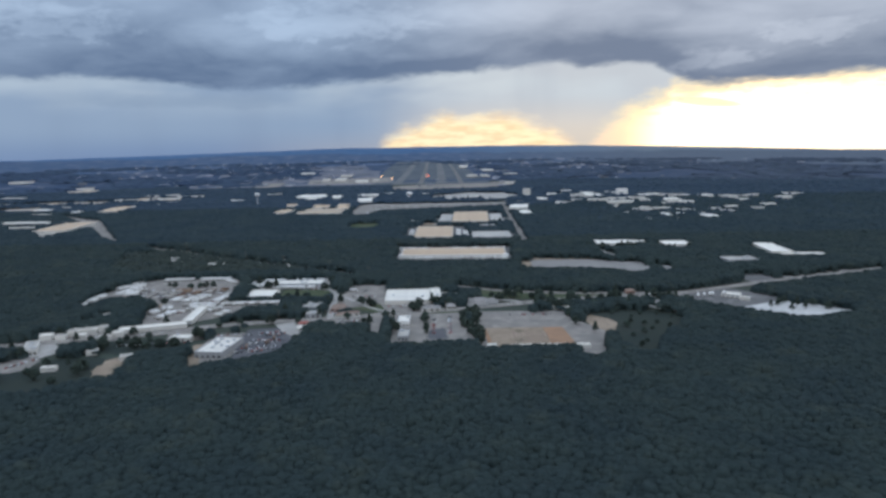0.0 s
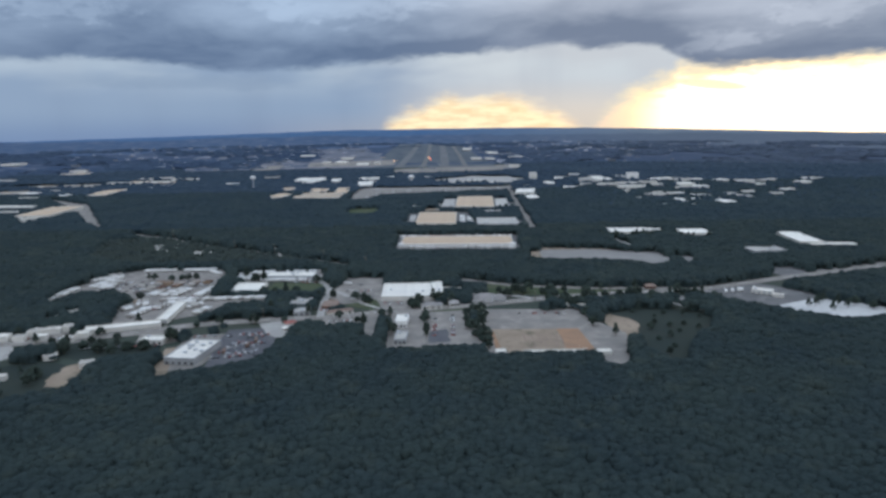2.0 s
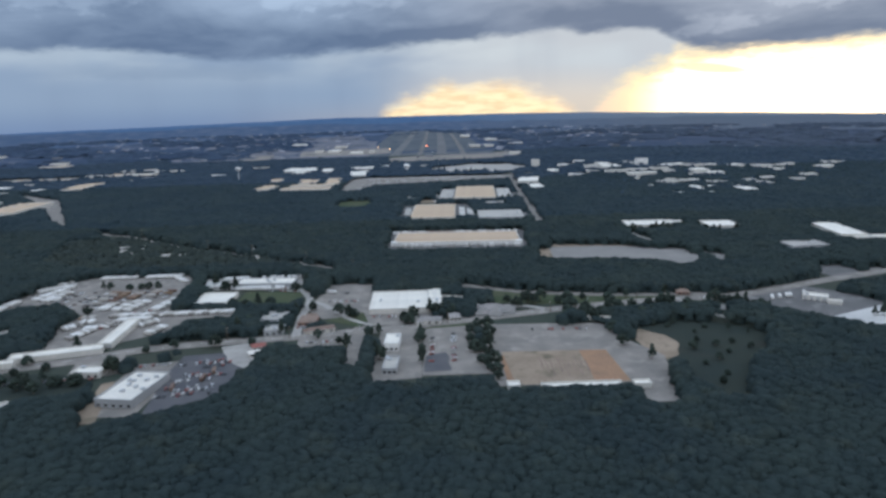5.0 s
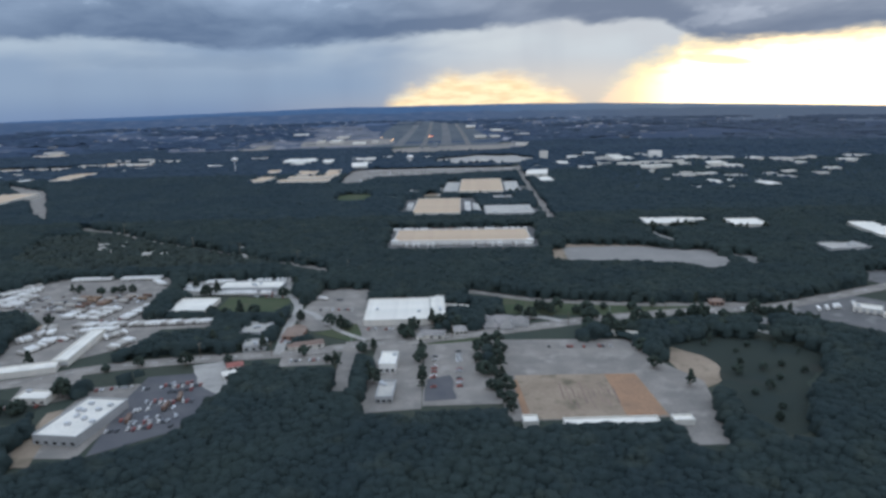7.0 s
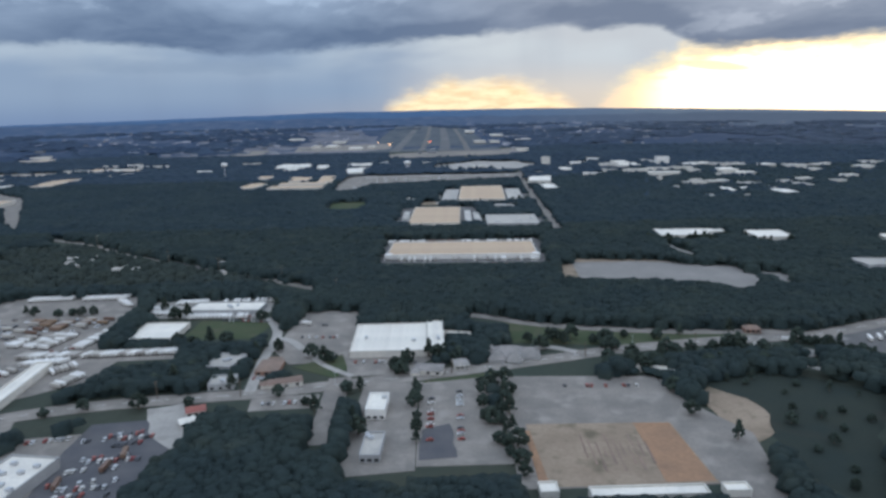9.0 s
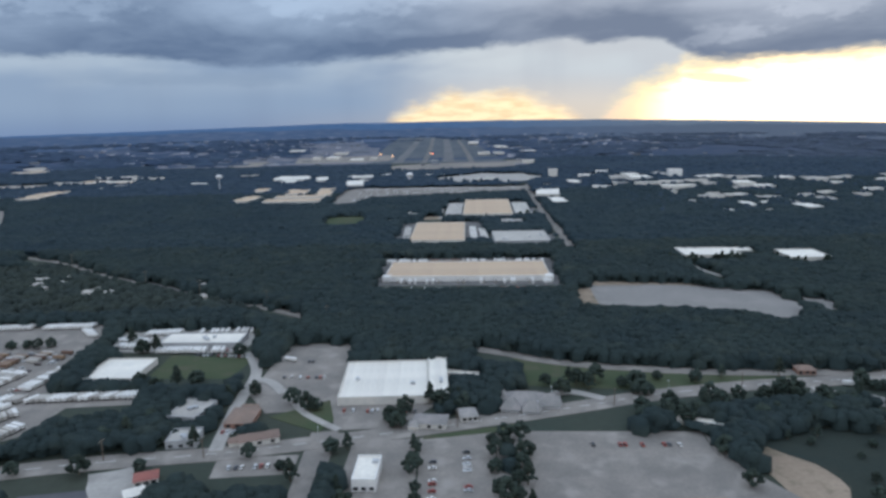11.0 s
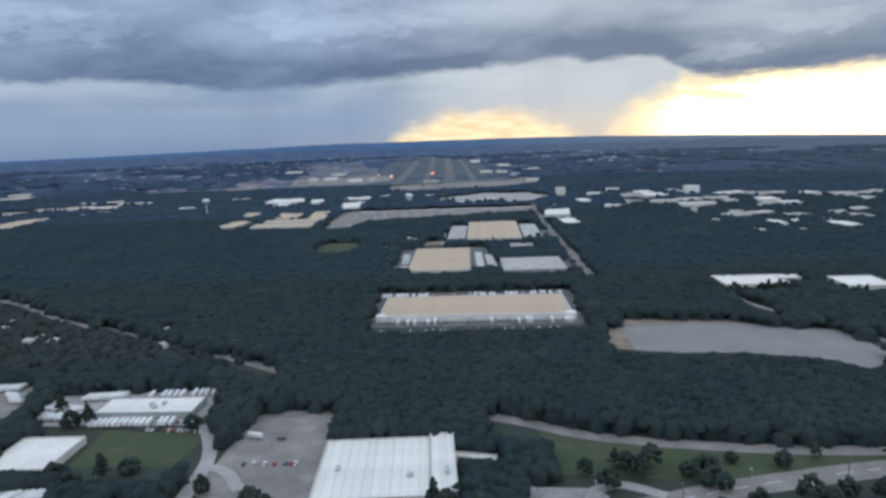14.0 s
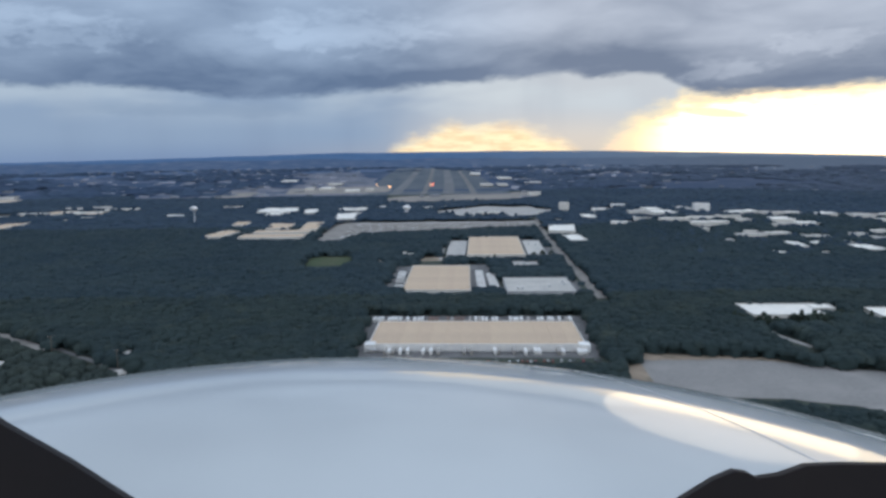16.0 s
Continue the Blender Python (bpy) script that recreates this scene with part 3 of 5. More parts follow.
slab("pavement", [(122, 643), (124, 706), (145, 705), (147, 643)], "orange_earth", "raw orange earth in the asphalt yard", "bare ground", z=0.40, clear=False)
slab("pavement", [(59, 645), (59, 700), (62, 700), (64, 645)], "orange_earth", "narrow strip of orange earth along the yard", "bare ground", z=0.41, clear=False)
for k in range(11):
    fx = 88 + 3.4 * k
    slab("pavement", ragged([(fx, 668 - (k % 3) * 7), (fx + 1.2, 694 - (k % 4) * 5), (fx + 2.0, 694 - (k % 4) * 5), (fx + 1.2, 668 - (k % 3) * 7)], .3, 5, k), "brown_roof", "dark muddy rut across the bare earth", "rut", z=0.44, clear=False)
slab("pavement", [(-3, 664), (-2, 774), (44, 779), (49, 664)], "worn_asphalt", "grey asphalt car park with painted bays", "car park")
slab("pavement", [(-46, 655), (-40, 770), (-3.4, 774), (-3.4, 660)], "worn_asphalt", "paved forecourt of two small white buildings", "forecourt", z=0.24)
slab("pavement", [(161, 772), (170, 726), (188, 690), (172, 606), (148, 606), (151, 690)], "worn_asphalt", "grey service drive beside the yard", "drive", z=0.26)
slab("pavement", ragged([(178, 750), (190, 753), (206, 734), (208, 712), (196, 684), (184, 678), (177, 704)], 2, 7, 49), "bare_earth", "bare brown earth at the wood's edge", "bare ground", z=0.24)
slab("pavement", [(-200, 722), (-158, 728), (-140, 700), (-150, 640), (-190, 612), (-200, 690)], "dark_asphalt", "dark asphalt lot with scattered cars", "car park")
slab("pavement", [(-232, 706), (-190, 712), (-195, 610), (-236, 612)], "worn_asphalt", "pale paved apron round a flat-roofed store", "apron", z=0.18)
slab("pavement", [(-286, 722), (-253, 736), (-238, 690), (-251, 682), (-278, 688)], "worn_asphalt", "paved strip with a low white shop", "car park", z=0.16)
slab("lawn", ragged([(-345, 680), (-322, 694), (-282, 690), (-246, 678), (-256, 656), (-297, 642), (-330, 648)], 2.5, 9, 41), "scrub", "rough olive grass with scattered trees", "grass field", z=0.1)
slab("lawn", ragged([(-392, 596), (-369, 630), (-333, 640), (-308, 630), (-300, 575), (-340, 540), (-385, 550)], 3, 10, 42), "scrub", "rough olive and brown grass", "grass field", z=0.1)
slab("pavement", ragged([(-380, 634), (-372, 657), (-396, 692), (-412, 692), (-416, 684), (-392, 640)], 1.2, 8, 43), "concrete", "pale paved lot beside a low store", "car park", z=0.2)
slab("pavement", ragged([(-384, 594), (-375, 606), (-374, 630), (-385, 643), (-404, 636), (-424, 600)], 1.5, 9, 44), "worn_asphalt", "grey asphalt lot near the shops", "car park", z=0.22)
slab("pavement", ragged([(-412, 694), (-396, 692), (-332, 690), (-330, 706), (-362, 730), (-392, 726), (-414, 712)], 2, 8, 45), "worn_asphalt", "worn forecourt shared by small shops", "forecourt", z=0.14)
slab("pavement", ragged([(-176, 742), (-157, 704), (-140, 688), (-137, 716), (-154, 748)], 1, 8, 46), "concrete", "pale paved forecourt beside the dark lot", "forecourt", z=0.26)
slab("pavement", ragged([(-1, 670), (-1, 704), (16, 712), (20, 672)], 1, 8, 51), "dark_asphalt", "patch of new dark asphalt in a car park", "car park", z=0.34, clear=False)
slab("pavement", [(-66, 690), (-52, 690), (-50, 786), (-66, 784)], "worn_asphalt", "worn asphalt lane leaving the car park", "lane", z=0.18)
slab("pavement", [(-110, 735), (-68, 738), (-68, 758), (-112, 756)], "worn_asphalt", "small roadside car park among trees", "car park", z=0.14)
slab("lawn", ragged([(186, 764), (223, 774), (262, 766), (292, 742), (286, 714), (262, 690), (240, 660), (226, 622), (206, 612), (197, 640), (194, 668), (208, 720), (190, 748)], 3, 8, 47), "scrub", "dark rough meadow of grass and brown scrub", "grass field", z=0.08)
slab("pavement", ragged([(277, 804), (284, 822), (299, 810), (286, 802)], .8, 6, 48), "pale_gravel", "pale gravel forecourt by the road", "forecourt", z=0.24)
slab("pavement", ragged([(144, 1050), (156, 1086), (172, 1114), (262, 1112), (300, 1094), (352, 1074), (354, 1016), (340, 992), (318, 982), (286, 1010), (250, 1024), (200, 1030), (158, 1042)], 1.2, 9, 1), "pale_gravel", "wide pale graded building site without buildings", "building site", clear=False)
CLEAR.append((ragged([(144, 1052), (156, 1088), (172, 1116), (262, 1114), (300, 1096), (350, 1076), (352, 1022), (338, 1002), (318, 994), (286, 1020), (250, 1033), (200, 1040), (158, 1050)], 6.5, 11, 12), True))
slab("pavement", [(143, 1049), (152, 1092), (172, 1112), (166, 1040)], "bare_earth", "tan earth bank at the graded site's end", "bare ground", z=0.5, clear=False)
slab("pavement", ragged([(176, 1112), (262, 1110), (290, 1099), (280, 1112), (176, 1130)], 1.5, 8, 2), "bare_earth", "tan earth bank behind the graded site", "bare ground", z=0.35)
slab("pavement", ragged([(364, 1062), (392, 1040), (384, 1006), (366, 1008)], 2, 8, 3), "pale_gravel", "small pale graded clearing in the wood", "building site", soft=1)
slab("pavement", [(-1080, 1990), (-930, 1860), (-885, 1830), (-745, 1585), (-648, 1405), (-735, 1500), (-852, 1690)], "worn_asphalt", "pale grey curving paved area in the woods", "paved area", soft=1)
slab("pavement", [(300, 842), (403, 874), (440, 835), (450, 797), (376, 766), (333, 815)], "asphalt", "grey asphalt lorry park beside the road", "lorry park")
slab("pavement", [(374, 772), (436, 800), (470, 780), (500, 742), (430, 722), (393, 745)], "white_gravel", "white gravel ground dotted with trees", "gravel lot", z=0.3)
slab("pavement", [(-454, 838), (-448, 909), (-448, 945), (-424, 990), (-412, 1006), (-288, 1006), (-276, 985), (-274, 920), (-266, 866), (-232, 829), (-238, 788), (-262, 768), (-284, 752), (-322, 730), (-336, 756), (-346, 800), (-352, 815), (-344, 845), (-388, 893), (-429, 890), (-442, 846)], "worn_asphalt", "paved lorry terminal yard with rows of parked vehicles", "lorry yard")
slab("pavement", ragged([(449, 936), (470, 961), (494, 962), (500, 935), (497, 926), (456, 904)], 2, 10, 6), "asphalt", "grey paved clearing beyond the lorry park", "clearing")
for cx, cy in ((520, 938), (548, 944), (578, 956), (604, 966), (626, 974)):
    slab("pavement", ragged([(cx - 9, cy - 4), (cx + 8, cy - 3), (cx + 10, cy + 5), (cx - 7, cy + 6)], 2, 6, cx), "pale_gravel", "small pale yard between trees", "clearing")
slab("pavement", [(-268, 985), (-158, 985), (-140, 965), (-148, 925), (-246, 932)], "concrete", "concrete yard behind the wood's edge", "yard")
slab("pavement", [(-60, 1130), (148, 1119), (160, 1258), (-60, 1270)], "asphalt", "asphalt dock yard round the long tan warehouse", "dock yard")
slab("pavement", [(-56, 1369), (92, 1362), (90, 1572), (-50, 1560)], "asphalt", "asphalt dock yard round a tan warehouse", "dock yard", seen=False)
slab("pavement", [(30, 1600), (215, 1600), (200, 1830), (36, 1830)], "asphalt", "asphalt yard round a tan warehouse", "dock yard", seen=False)
slab("pavement", [(94, 1342), (182, 1340), (192, 1440), (96, 1440)], "asphalt", "asphalt yard round a grey-roofed warehouse", "dock yard", seen=False)
slab("pavement", [(-222, 1782), (-160, 1782), (-128, 1890), (240, 1985), (245, 2150), (-214, 2160)], "worn_asphalt", "vast grey car park filled with parked cars", "car park", seen=False)
slab("pavement", [(-160, 2122), (244, 2122), (245, 2150), (-190, 2160)], "concrete", "pale concrete strip behind the great car park", "car park", z=0.3, clear=False)
slab("pavement", ragged([(-216, 1786), (-164, 1786), (-138, 1850), (-150, 1880), (-205, 1860)], 3, 12, 8), "pale_gravel", "pale end of the great car park", "car park", z=0.3, clear=False)
slab("pavement", [(-20, 1604), (30, 1604), (27, 1642), (-8, 1642)], "bare_earth", "bare tan earth behind a warehouse", "bare ground", z=0.2)
slab("pavement", [(-270, 824), (-186, 830), (-186, 851), (-270, 849)], "worn_asphalt", "paved strip with a row of parked trailers", "lorry yard", z=0.15)
slab("lawn", ragged([(-182, 1586), (-160, 1570), (-126, 1574), (-116, 1612), (-118, 1650), (-150, 1664), (-184, 1656), (-196, 1620)], 7, 12, 4), "lawn", "bright green grass clearing in the woods", "grass field", soft=1)
slab("lawn", [(70, 846), (150, 834), (270, 850), (180, 868), (110, 882), (66, 900)], "lawn", "mown green verge between two roads", "grass verge", z=0.1)
slab("lawn", [(-200, 874), (-140, 870), (-132, 912), (-200, 922)], "lawn", "rough green lawn round a white hall", "grass field", z=0.1)
slab("lawn", [(-96, 806), (-62, 784), (-55, 800), (-62, 830)], "lawn", "grass island in the car park", "grass verge", z=0.3)
slab("lawn", [(0, 776), (60, 790), (60, 782), (0, 772)], "lawn", "grass strip along the road", "grass verge", z=0.28)
slab("field", [(-150, 2740), (262, 2820), (410, 3000), (388, 3180), (77, 3075), (-160, 2960)], "dry_field", "dry brown airfield grass before the runway", "field", soft=1)
slab("field", ragged([(20, 2400), (120, 2270), (300, 2300), (322, 2430), (300, 2530), (143, 2560)], 22, 45, 31), "concrete", "pale graded ground near the airfield", "graded ground")

road([(-620, 640), (-400, 690), (-296, 716), (-254, 736), (-196, 751), (-120, 760), (-87, 766), (-26, 779), (43, 796), (98, 811), (150, 826), (224, 839), (276, 843), (332, 853), (450, 900), (700, 990)], 16, "worn_asphalt", "wide grey asphalt main road with worn lanes", lines=True)
road([(-47, 967), (0, 938), (36, 922)], 9, "worn_asphalt", "grey highway hidden among tall trees", z=0.4, seen=False)
road([(36, 922), (58, 912), (104, 886), (196, 864), (300, 856)], 11, "worn_asphalt", "grey two-lane highway at the wood's edge", z=0.4, verge=2)
road([(267, 799), (273, 785), (286, 768), (310, 752)], 5, "concrete", "pale track leaving the road", z=0.3, verge=0)
road([(18, 1610), (22, 1670), (26, 1738)], 5, "concrete", "narrow pale lane beside a warehouse", z=0.3)
road([(-116, 764), (-121, 823), (-123, 880), (-140, 925)], 8, "concrete", "pale side road between lots", z=0.42)
road([(-123, 870), (-108, 862), (-95, 842)], 7, "concrete", "pale drive into the car park", z=0.45)
road([(-94, 846), (-76, 812), (-50, 786)], 5, "concrete", "pale kerbed lane across the car park", z=0.5)
road([(60, 808), (92, 834), (116, 822)], 7, "concrete", "pale looping slip road", z=0.45)
road([(260, 2200), (243, 2105), (217, 1716), (205, 1464), (198, 1335)], 13, "worn_asphalt", "pale straight road through the woods")
road([(-700, 1420), (-640, 1384), (-562, 1331)], 7, "asphalt", "narrow grey road cut diagonally through the woods", z=0.36, seen=False, verge=1)
road([(-562, 1331), (-470, 1279), (-421, 1235), (-362, 1187), (-323, 1160)], 9, "worn_asphalt", "narrow pale road showing between the trees", z=0.36, verge=1.5)
road([(-320, 1166), (-280, 1136), (-240, 1106), (-176, 1065)], 5, "asphalt", "narrow grey road hardly showing among trees", z=0.36, verge=2.0)
road([(-176, 1065), (-151, 1048), (-112, 1018)], 11, "worn_asphalt", "pale road junction among trees", z=0.4, verge=0)
road([(-112, 1018), (-80, 994), (-47, 967)], 7, "worn_asphalt", "narrow grey road hidden among trees", z=0.36, seen=False, verge=1)
road([(322, 1222), (318, 1180), (330, 1140)], 6, "concrete", "pale drive down from a white warehouse")
road([(-1700, 2360), (-1168, 2423), (-1033, 2454), (-940, 2500), (-849, 2568)], 20, "concrete", "distant pale motorway through the woods")
road([(-1500, 2060), (-1227, 2300), (-1000, 2420)], 16, "worn_asphalt", "distant pale road")

# ---- large buildings ----
long_hall = building("long warehouse with tan flat roof and white dock walls", 46, 1180, 184, 77, 6.2, -3.0, "tan_roof", "white_paint", 0, 0, trim="white_paint", seams=14)
for sx in (-1, 1):
    part("corner_bay", boxed((min(sx * 86, sx * 95), max(sx * 86, sx * 95), -41.5, -32, 0, 7.3)), "white_paint", long_hall)
    part("entrance_canopy", boxed((min(sx * 84, sx * 92), max(sx * 84, sx * 92), -44.5, -41.5, 3.2, 3.6)), "grey_wall", long_hall)
building("warehouse with tan flat roof and truck docks", 15, 1442, 80, 166, 6.8, -2.8, "tan_roof", "pale_wall", 0, 0, seams=8)
building("warehouse with tan flat roof beside grey annexes", 112, 1718, 90, 212, 7.0, -4.0, "tan_roof", "pale_wall", 0, 0, seams=8)
building("low grey-roofed annex of a tan warehouse", 48, 1708, 30, 160, 5, -4.0, "grey_roof", "grey_wall", 3)
building("low grey-roofed annex with pale walls", 176, 1704, 30, 156, 5, -4.0, "grey_roof", "grey_wall", 3)
building("grey flat-roofed warehouse among trees", 134, 1385, 80, 85, 7, -2.2, "grey_roof", "grey_wall", 5, 0)
building("small low grey-roofed depot", 141, 1547, 42, 31, 5, 2.0, "grey_roof", "grey_wall", 2, name="depot", category="depot")
building("big-box store with seamed white roof", -27, 853, 58, 64, 5.2, 0.5, "white_roof", "pale_wall", 2, panes=0, name="store", category="store", seams=12)
building("raised white-roofed wing of a store", 9, 855, 13, 64, 6.4, 0.5, "white_roof", "pale_wall", 2, name="store", category="store", seams=3)
building("white flat-roofed hall on a lawn", -223, 885, 37, 40, 4.2, -1.8, "white_roof", "pale_wall", 0, name="hall", category="hall")
building("long narrow white-roofed freight terminal", -278, 781, 11.5, 70, 5, 3.5, "white_roof", "pale_wall", 0, 4, name="freight_terminal", category="freight terminal", seams=2)
building("long low white-roofed freight shed", -308, 731, 70, 14, 4.4, 17.0, "white_roof", "pale_wall", 0, 0, name="freight_shed", category="freight shed", seams=8)
building("low depot with pale grey metal roof", -184, 950, 66, 26, 4.5, -3.0, "white_roof", "grey_wall", 4, 0, name="depot", category="depot", seams=6)
building("small shop with pale grey roof", -145, 811, 20, 26, 5, -12.0, "grey_roof", "grey_wall", 2, panes=3, name="shop", category="shop")
building("small shop with grey flat roof", -137, 776, 17, 16, 4.5, 4.0, "grey_roof", "grey_wall", 2, panes=3, name="shop", category="shop")
house("restaurant with brown hipped roof", -111, 802, 16, 22, 4, -2, "brown_roof", "brick_wall", 2.2, [(0, 13, 10, 8, 3.4)], "restaurant", "restaurant")
house("low brown-roofed diner with cream front", -94, 774, 22, 10, 4, 18, "brown_roof", "pale_wall", 1.6, [(-13, 2, 7, 7, 3)], "restaurant", "restaurant")
building("small white flat-roofed office block", -28, 731, 12, 24, 6.5, -3.0, "white_roof", "white_paint", 1, panes=3, name="office", category="office")
building("low grey flat-roofed workshop", -27, 682, 11, 26, 4.5, -3.0, "grey_roof", "grey_wall", 2, panes=3, name="workshop", category="workshop")
house("grey shingled church with stepped roofs", 64, 818, 26, 20, 3.4, -6, "shingle_grey", "grey_wall", 5.4, [(15, -2, 15, 13, 3.0), (-9, -9, 12, 11, 2.8), (4, -12, 11, 9, 2.6), (-14, 3, 9, 10, 2.8)], "church", "church")
house("grey shingled roadside shop", 4, 791, 20, 13, 4, -8, "shingle_grey", "pale_wall", 2.4, [(-9, -5, 6, 7, 3)], "shop", "shop")
house("small grey shingled roadside house", 27, 799, 10, 12, 4, 8, "shingle_grey", "pale_wall", 2.2)
building("store with pale speckled flat roof", -210, 650, 28, 50, 6, -9.0, "white_roof", "grey_wall", 9, panes=5, name="store", category="store")
building("low pale-roofed store beside its lot", -403, 663, 12, 36, 5, 25.0, "grey_roof", "pale_wall", 3, panes=3, name="store", category="store")

building("long low white shed below the road", 161, 782, 28, 5, 3.2, -20.0, "white_roof", "pale_wall", 0, name="shed", category="shed")
building("low pale open shed beside the white store", 24, 864, 28, 6, 3.6, -16.0, "white_roof", "pale_wall", 0, name="shed", category="shed")
house("roadside shop with faded red roof", -141, 733, 11, 9, 4, 20, "red_roof", "pale_wall", 2.0, name="shop", category="shop")
house("small white-roofed roadside kiosk", -141, 719, 9, 8, 3.4, 30, "white_roof", "pale_wall", 1.4, name="kiosk", category="kiosk")
house("small house by the road with pale roof", 258, 822, 11, 8, 3.6, 10, "grey_roof", "pale_wall", 1.8)
building("small white-roofed roadside shop", -260, 687, 22, 13, 4.5, -3.0, "white_roof", "pale_wall", 1, panes=4, name="shop", category="shop")
building("long narrow cream-roofed shed on bare earth", 109, 630, 56, 8, 4.2, 0.0, "white_roof", "pale_wall", 0, 0, name="shed", category="shed", clear=None)
building("small cream-roofed shed on bare earth", 62, 636, 9, 9, 3.6, 0.0, "white_roof", "pale_wall", 0, name="shed", category="shed", clear=None)
building("small white shed at the yard's corner", 152, 632, 12, 7, 3.6, 0.0, "white_roof", "pale_wall", 0, name="shed", category="shed", clear=None)
building("white metal-roofed lorry workshop", 387, 826, 22, 14, 4.6, -34.0, "white_roof", "pale_wall", 1, 4, name="workshop", category="workshop", clear=None)
building("small white lorry wash shed", 396, 808, 12, 7, 3.6, -30.0, "white_roof", "pale_wall", 0, name="shed", category="shed", clear=None)
building("white flat-roofed warehouse in the woods", 352, 1240, 70, 46, 8.5, -4.0, "white_roof", "pale_wall", 0, 0)
building("low white annex of a warehouse", 402, 1262, 28, 20, 6, -5.0, "white_roof", "pale_wall", 0)
building("white flat-roofed warehouse among tall trees", 459, 1217, 48, 48, 8.5, -3.5, "white_roof", "pale_wall", 0, 0)
building("white flat-roofed works hall in the woods", 606, 1150, 36, 96, 8, -6.0, "white_roof", "pale_wall", 0)
building("low white-roofed wing of a works hall", 630, 1096, 70, 18, 6, -6.0, "white_roof", "pale_wall", 1)
building("pale grey-roofed hall in the woods", 505, 1058, 52, 34, 7, 4.0, "grey_roof", "grey_wall", 4)
house("red-roofed house by the highway", 266, 858, 12, 9, 4, -6, "brown_roof", "brick_wall", 2.4)
building("tan-roofed distribution shed beside a paved area", -880, 1640, 74, 170, 8.5, 2.0, "tan_roof", "pale_wall", 2, 6)
building("tan-roofed shed far in the woods", -956, 2080, 56, 170, 7.5, 2.3, "tan_roof", "pale_wall", 0)
for (bx, by, bw, bd, rot), roof in zip([(-408, 1912, 38, 100, -8), (-300, 1870, 122, 50, 1), (-296, 1940, 110, 36, 1), (-322, 2040, 50, 100, 5), (-253, 2030, 36, 140, 3), (-422, 2100, 32, 80, 4)], ["tan_roof"] * 6):
    building("tan-roofed industrial unit among woods", bx, by, bw, bd, 8, rot, roof, "pale_wall", 0, name="industrial_unit", category="industrial unit", group="tan industrial estate")
for bx, by, bw, bd, bh, rot in [(-412, 2420, 108, 120, 9, 0), (-401, 2324, 42, 60, 8, 6), (-318, 2385, 35, 100, 8, 6), (-211, 2440, 74, 60, 8, 4), (-205, 2240, 52, 130, 8, 8), (268, 1940, 52, 110, 9, -10), (268, 1812, 32, 80, 6, 0), (379, 2180, 34, 64, 8, 4)]:
    building("white-roofed industrial building near the airfield", bx, by, bw, bd, bh, rot, "white_roof", "pale_wall", 0, name="industrial_unit", category="industrial unit", group="white units near the airfield")
building("tall pale office tower among trees", 352, 2352, 24, 24, 26, -4, "grey_roof", "pale_wall", 2, panes=5, name="office_tower", category="office tower")
building("tall white windowless plant tower", 617, 2107, 33, 20, 22, -3, "white_roof", "white_paint", 2, name="plant_tower", category="plant tower")
# ---- vegetation in mass ----
ICO = []
for sub in (1, 2):
    bm = bmesh.new()
    bmesh.ops.create_icosphere(bm, subdivisions=sub, radius=1.0)
    ICO.append((np.array([v.co[:] for v in bm.verts]), np.array([[v.index for v in f.verts] for f in bm.faces])))
    bm.free()


def lumpy(rng, lumps, level):
    """A crown of leaning lumps about one unit wide and high, with an uneven outline."""
    vs, fs, at = [], [], 0
    for k in range(lumps):
        v, f = ICO[level]
        a = rng.uniform(0, 2 * np.pi)
        r = 0.0 if k == 0 else rng.uniform(0.22, 0.36)
        s = rng.uniform(0.27, 0.34) if lumps > 1 else 0.5
        mid = np.array([r * np.cos(a), r * np.sin(a), 0.72 if k == 0 else rng.uniform(0.36, 0.64)]) if lumps > 1 else np.array([0, 0, 0.5])
        w = v * (s * rng.uniform(0.75, 1.25, (len(v), 1))) * np.array([1, 1, rng.uniform(.8, 1.2)]) + mid
        if lumps == 1:      # foliage hangs down to the foot all round
            flat_r = np.maximum(1e-6, np.hypot(w[:, 0], w[:, 1]))
            low = w[:, 2] < 0.5
            f = f[~low[f].all(1)]
            w[low & (flat_r > 0.05), :2] *= (rng.uniform(0.44, 0.60, (low & (flat_r > 0.05)).sum()) / flat_r[low & (flat_r > 0.05)])[:, None]
            w[low, 2] = rng.uniform(0.0, 0.16, low.sum())
        vs.append(w)
        fs.append(f + at)
        at += len(v)
    return np.concatenate(vs), np.concatenate(fs)


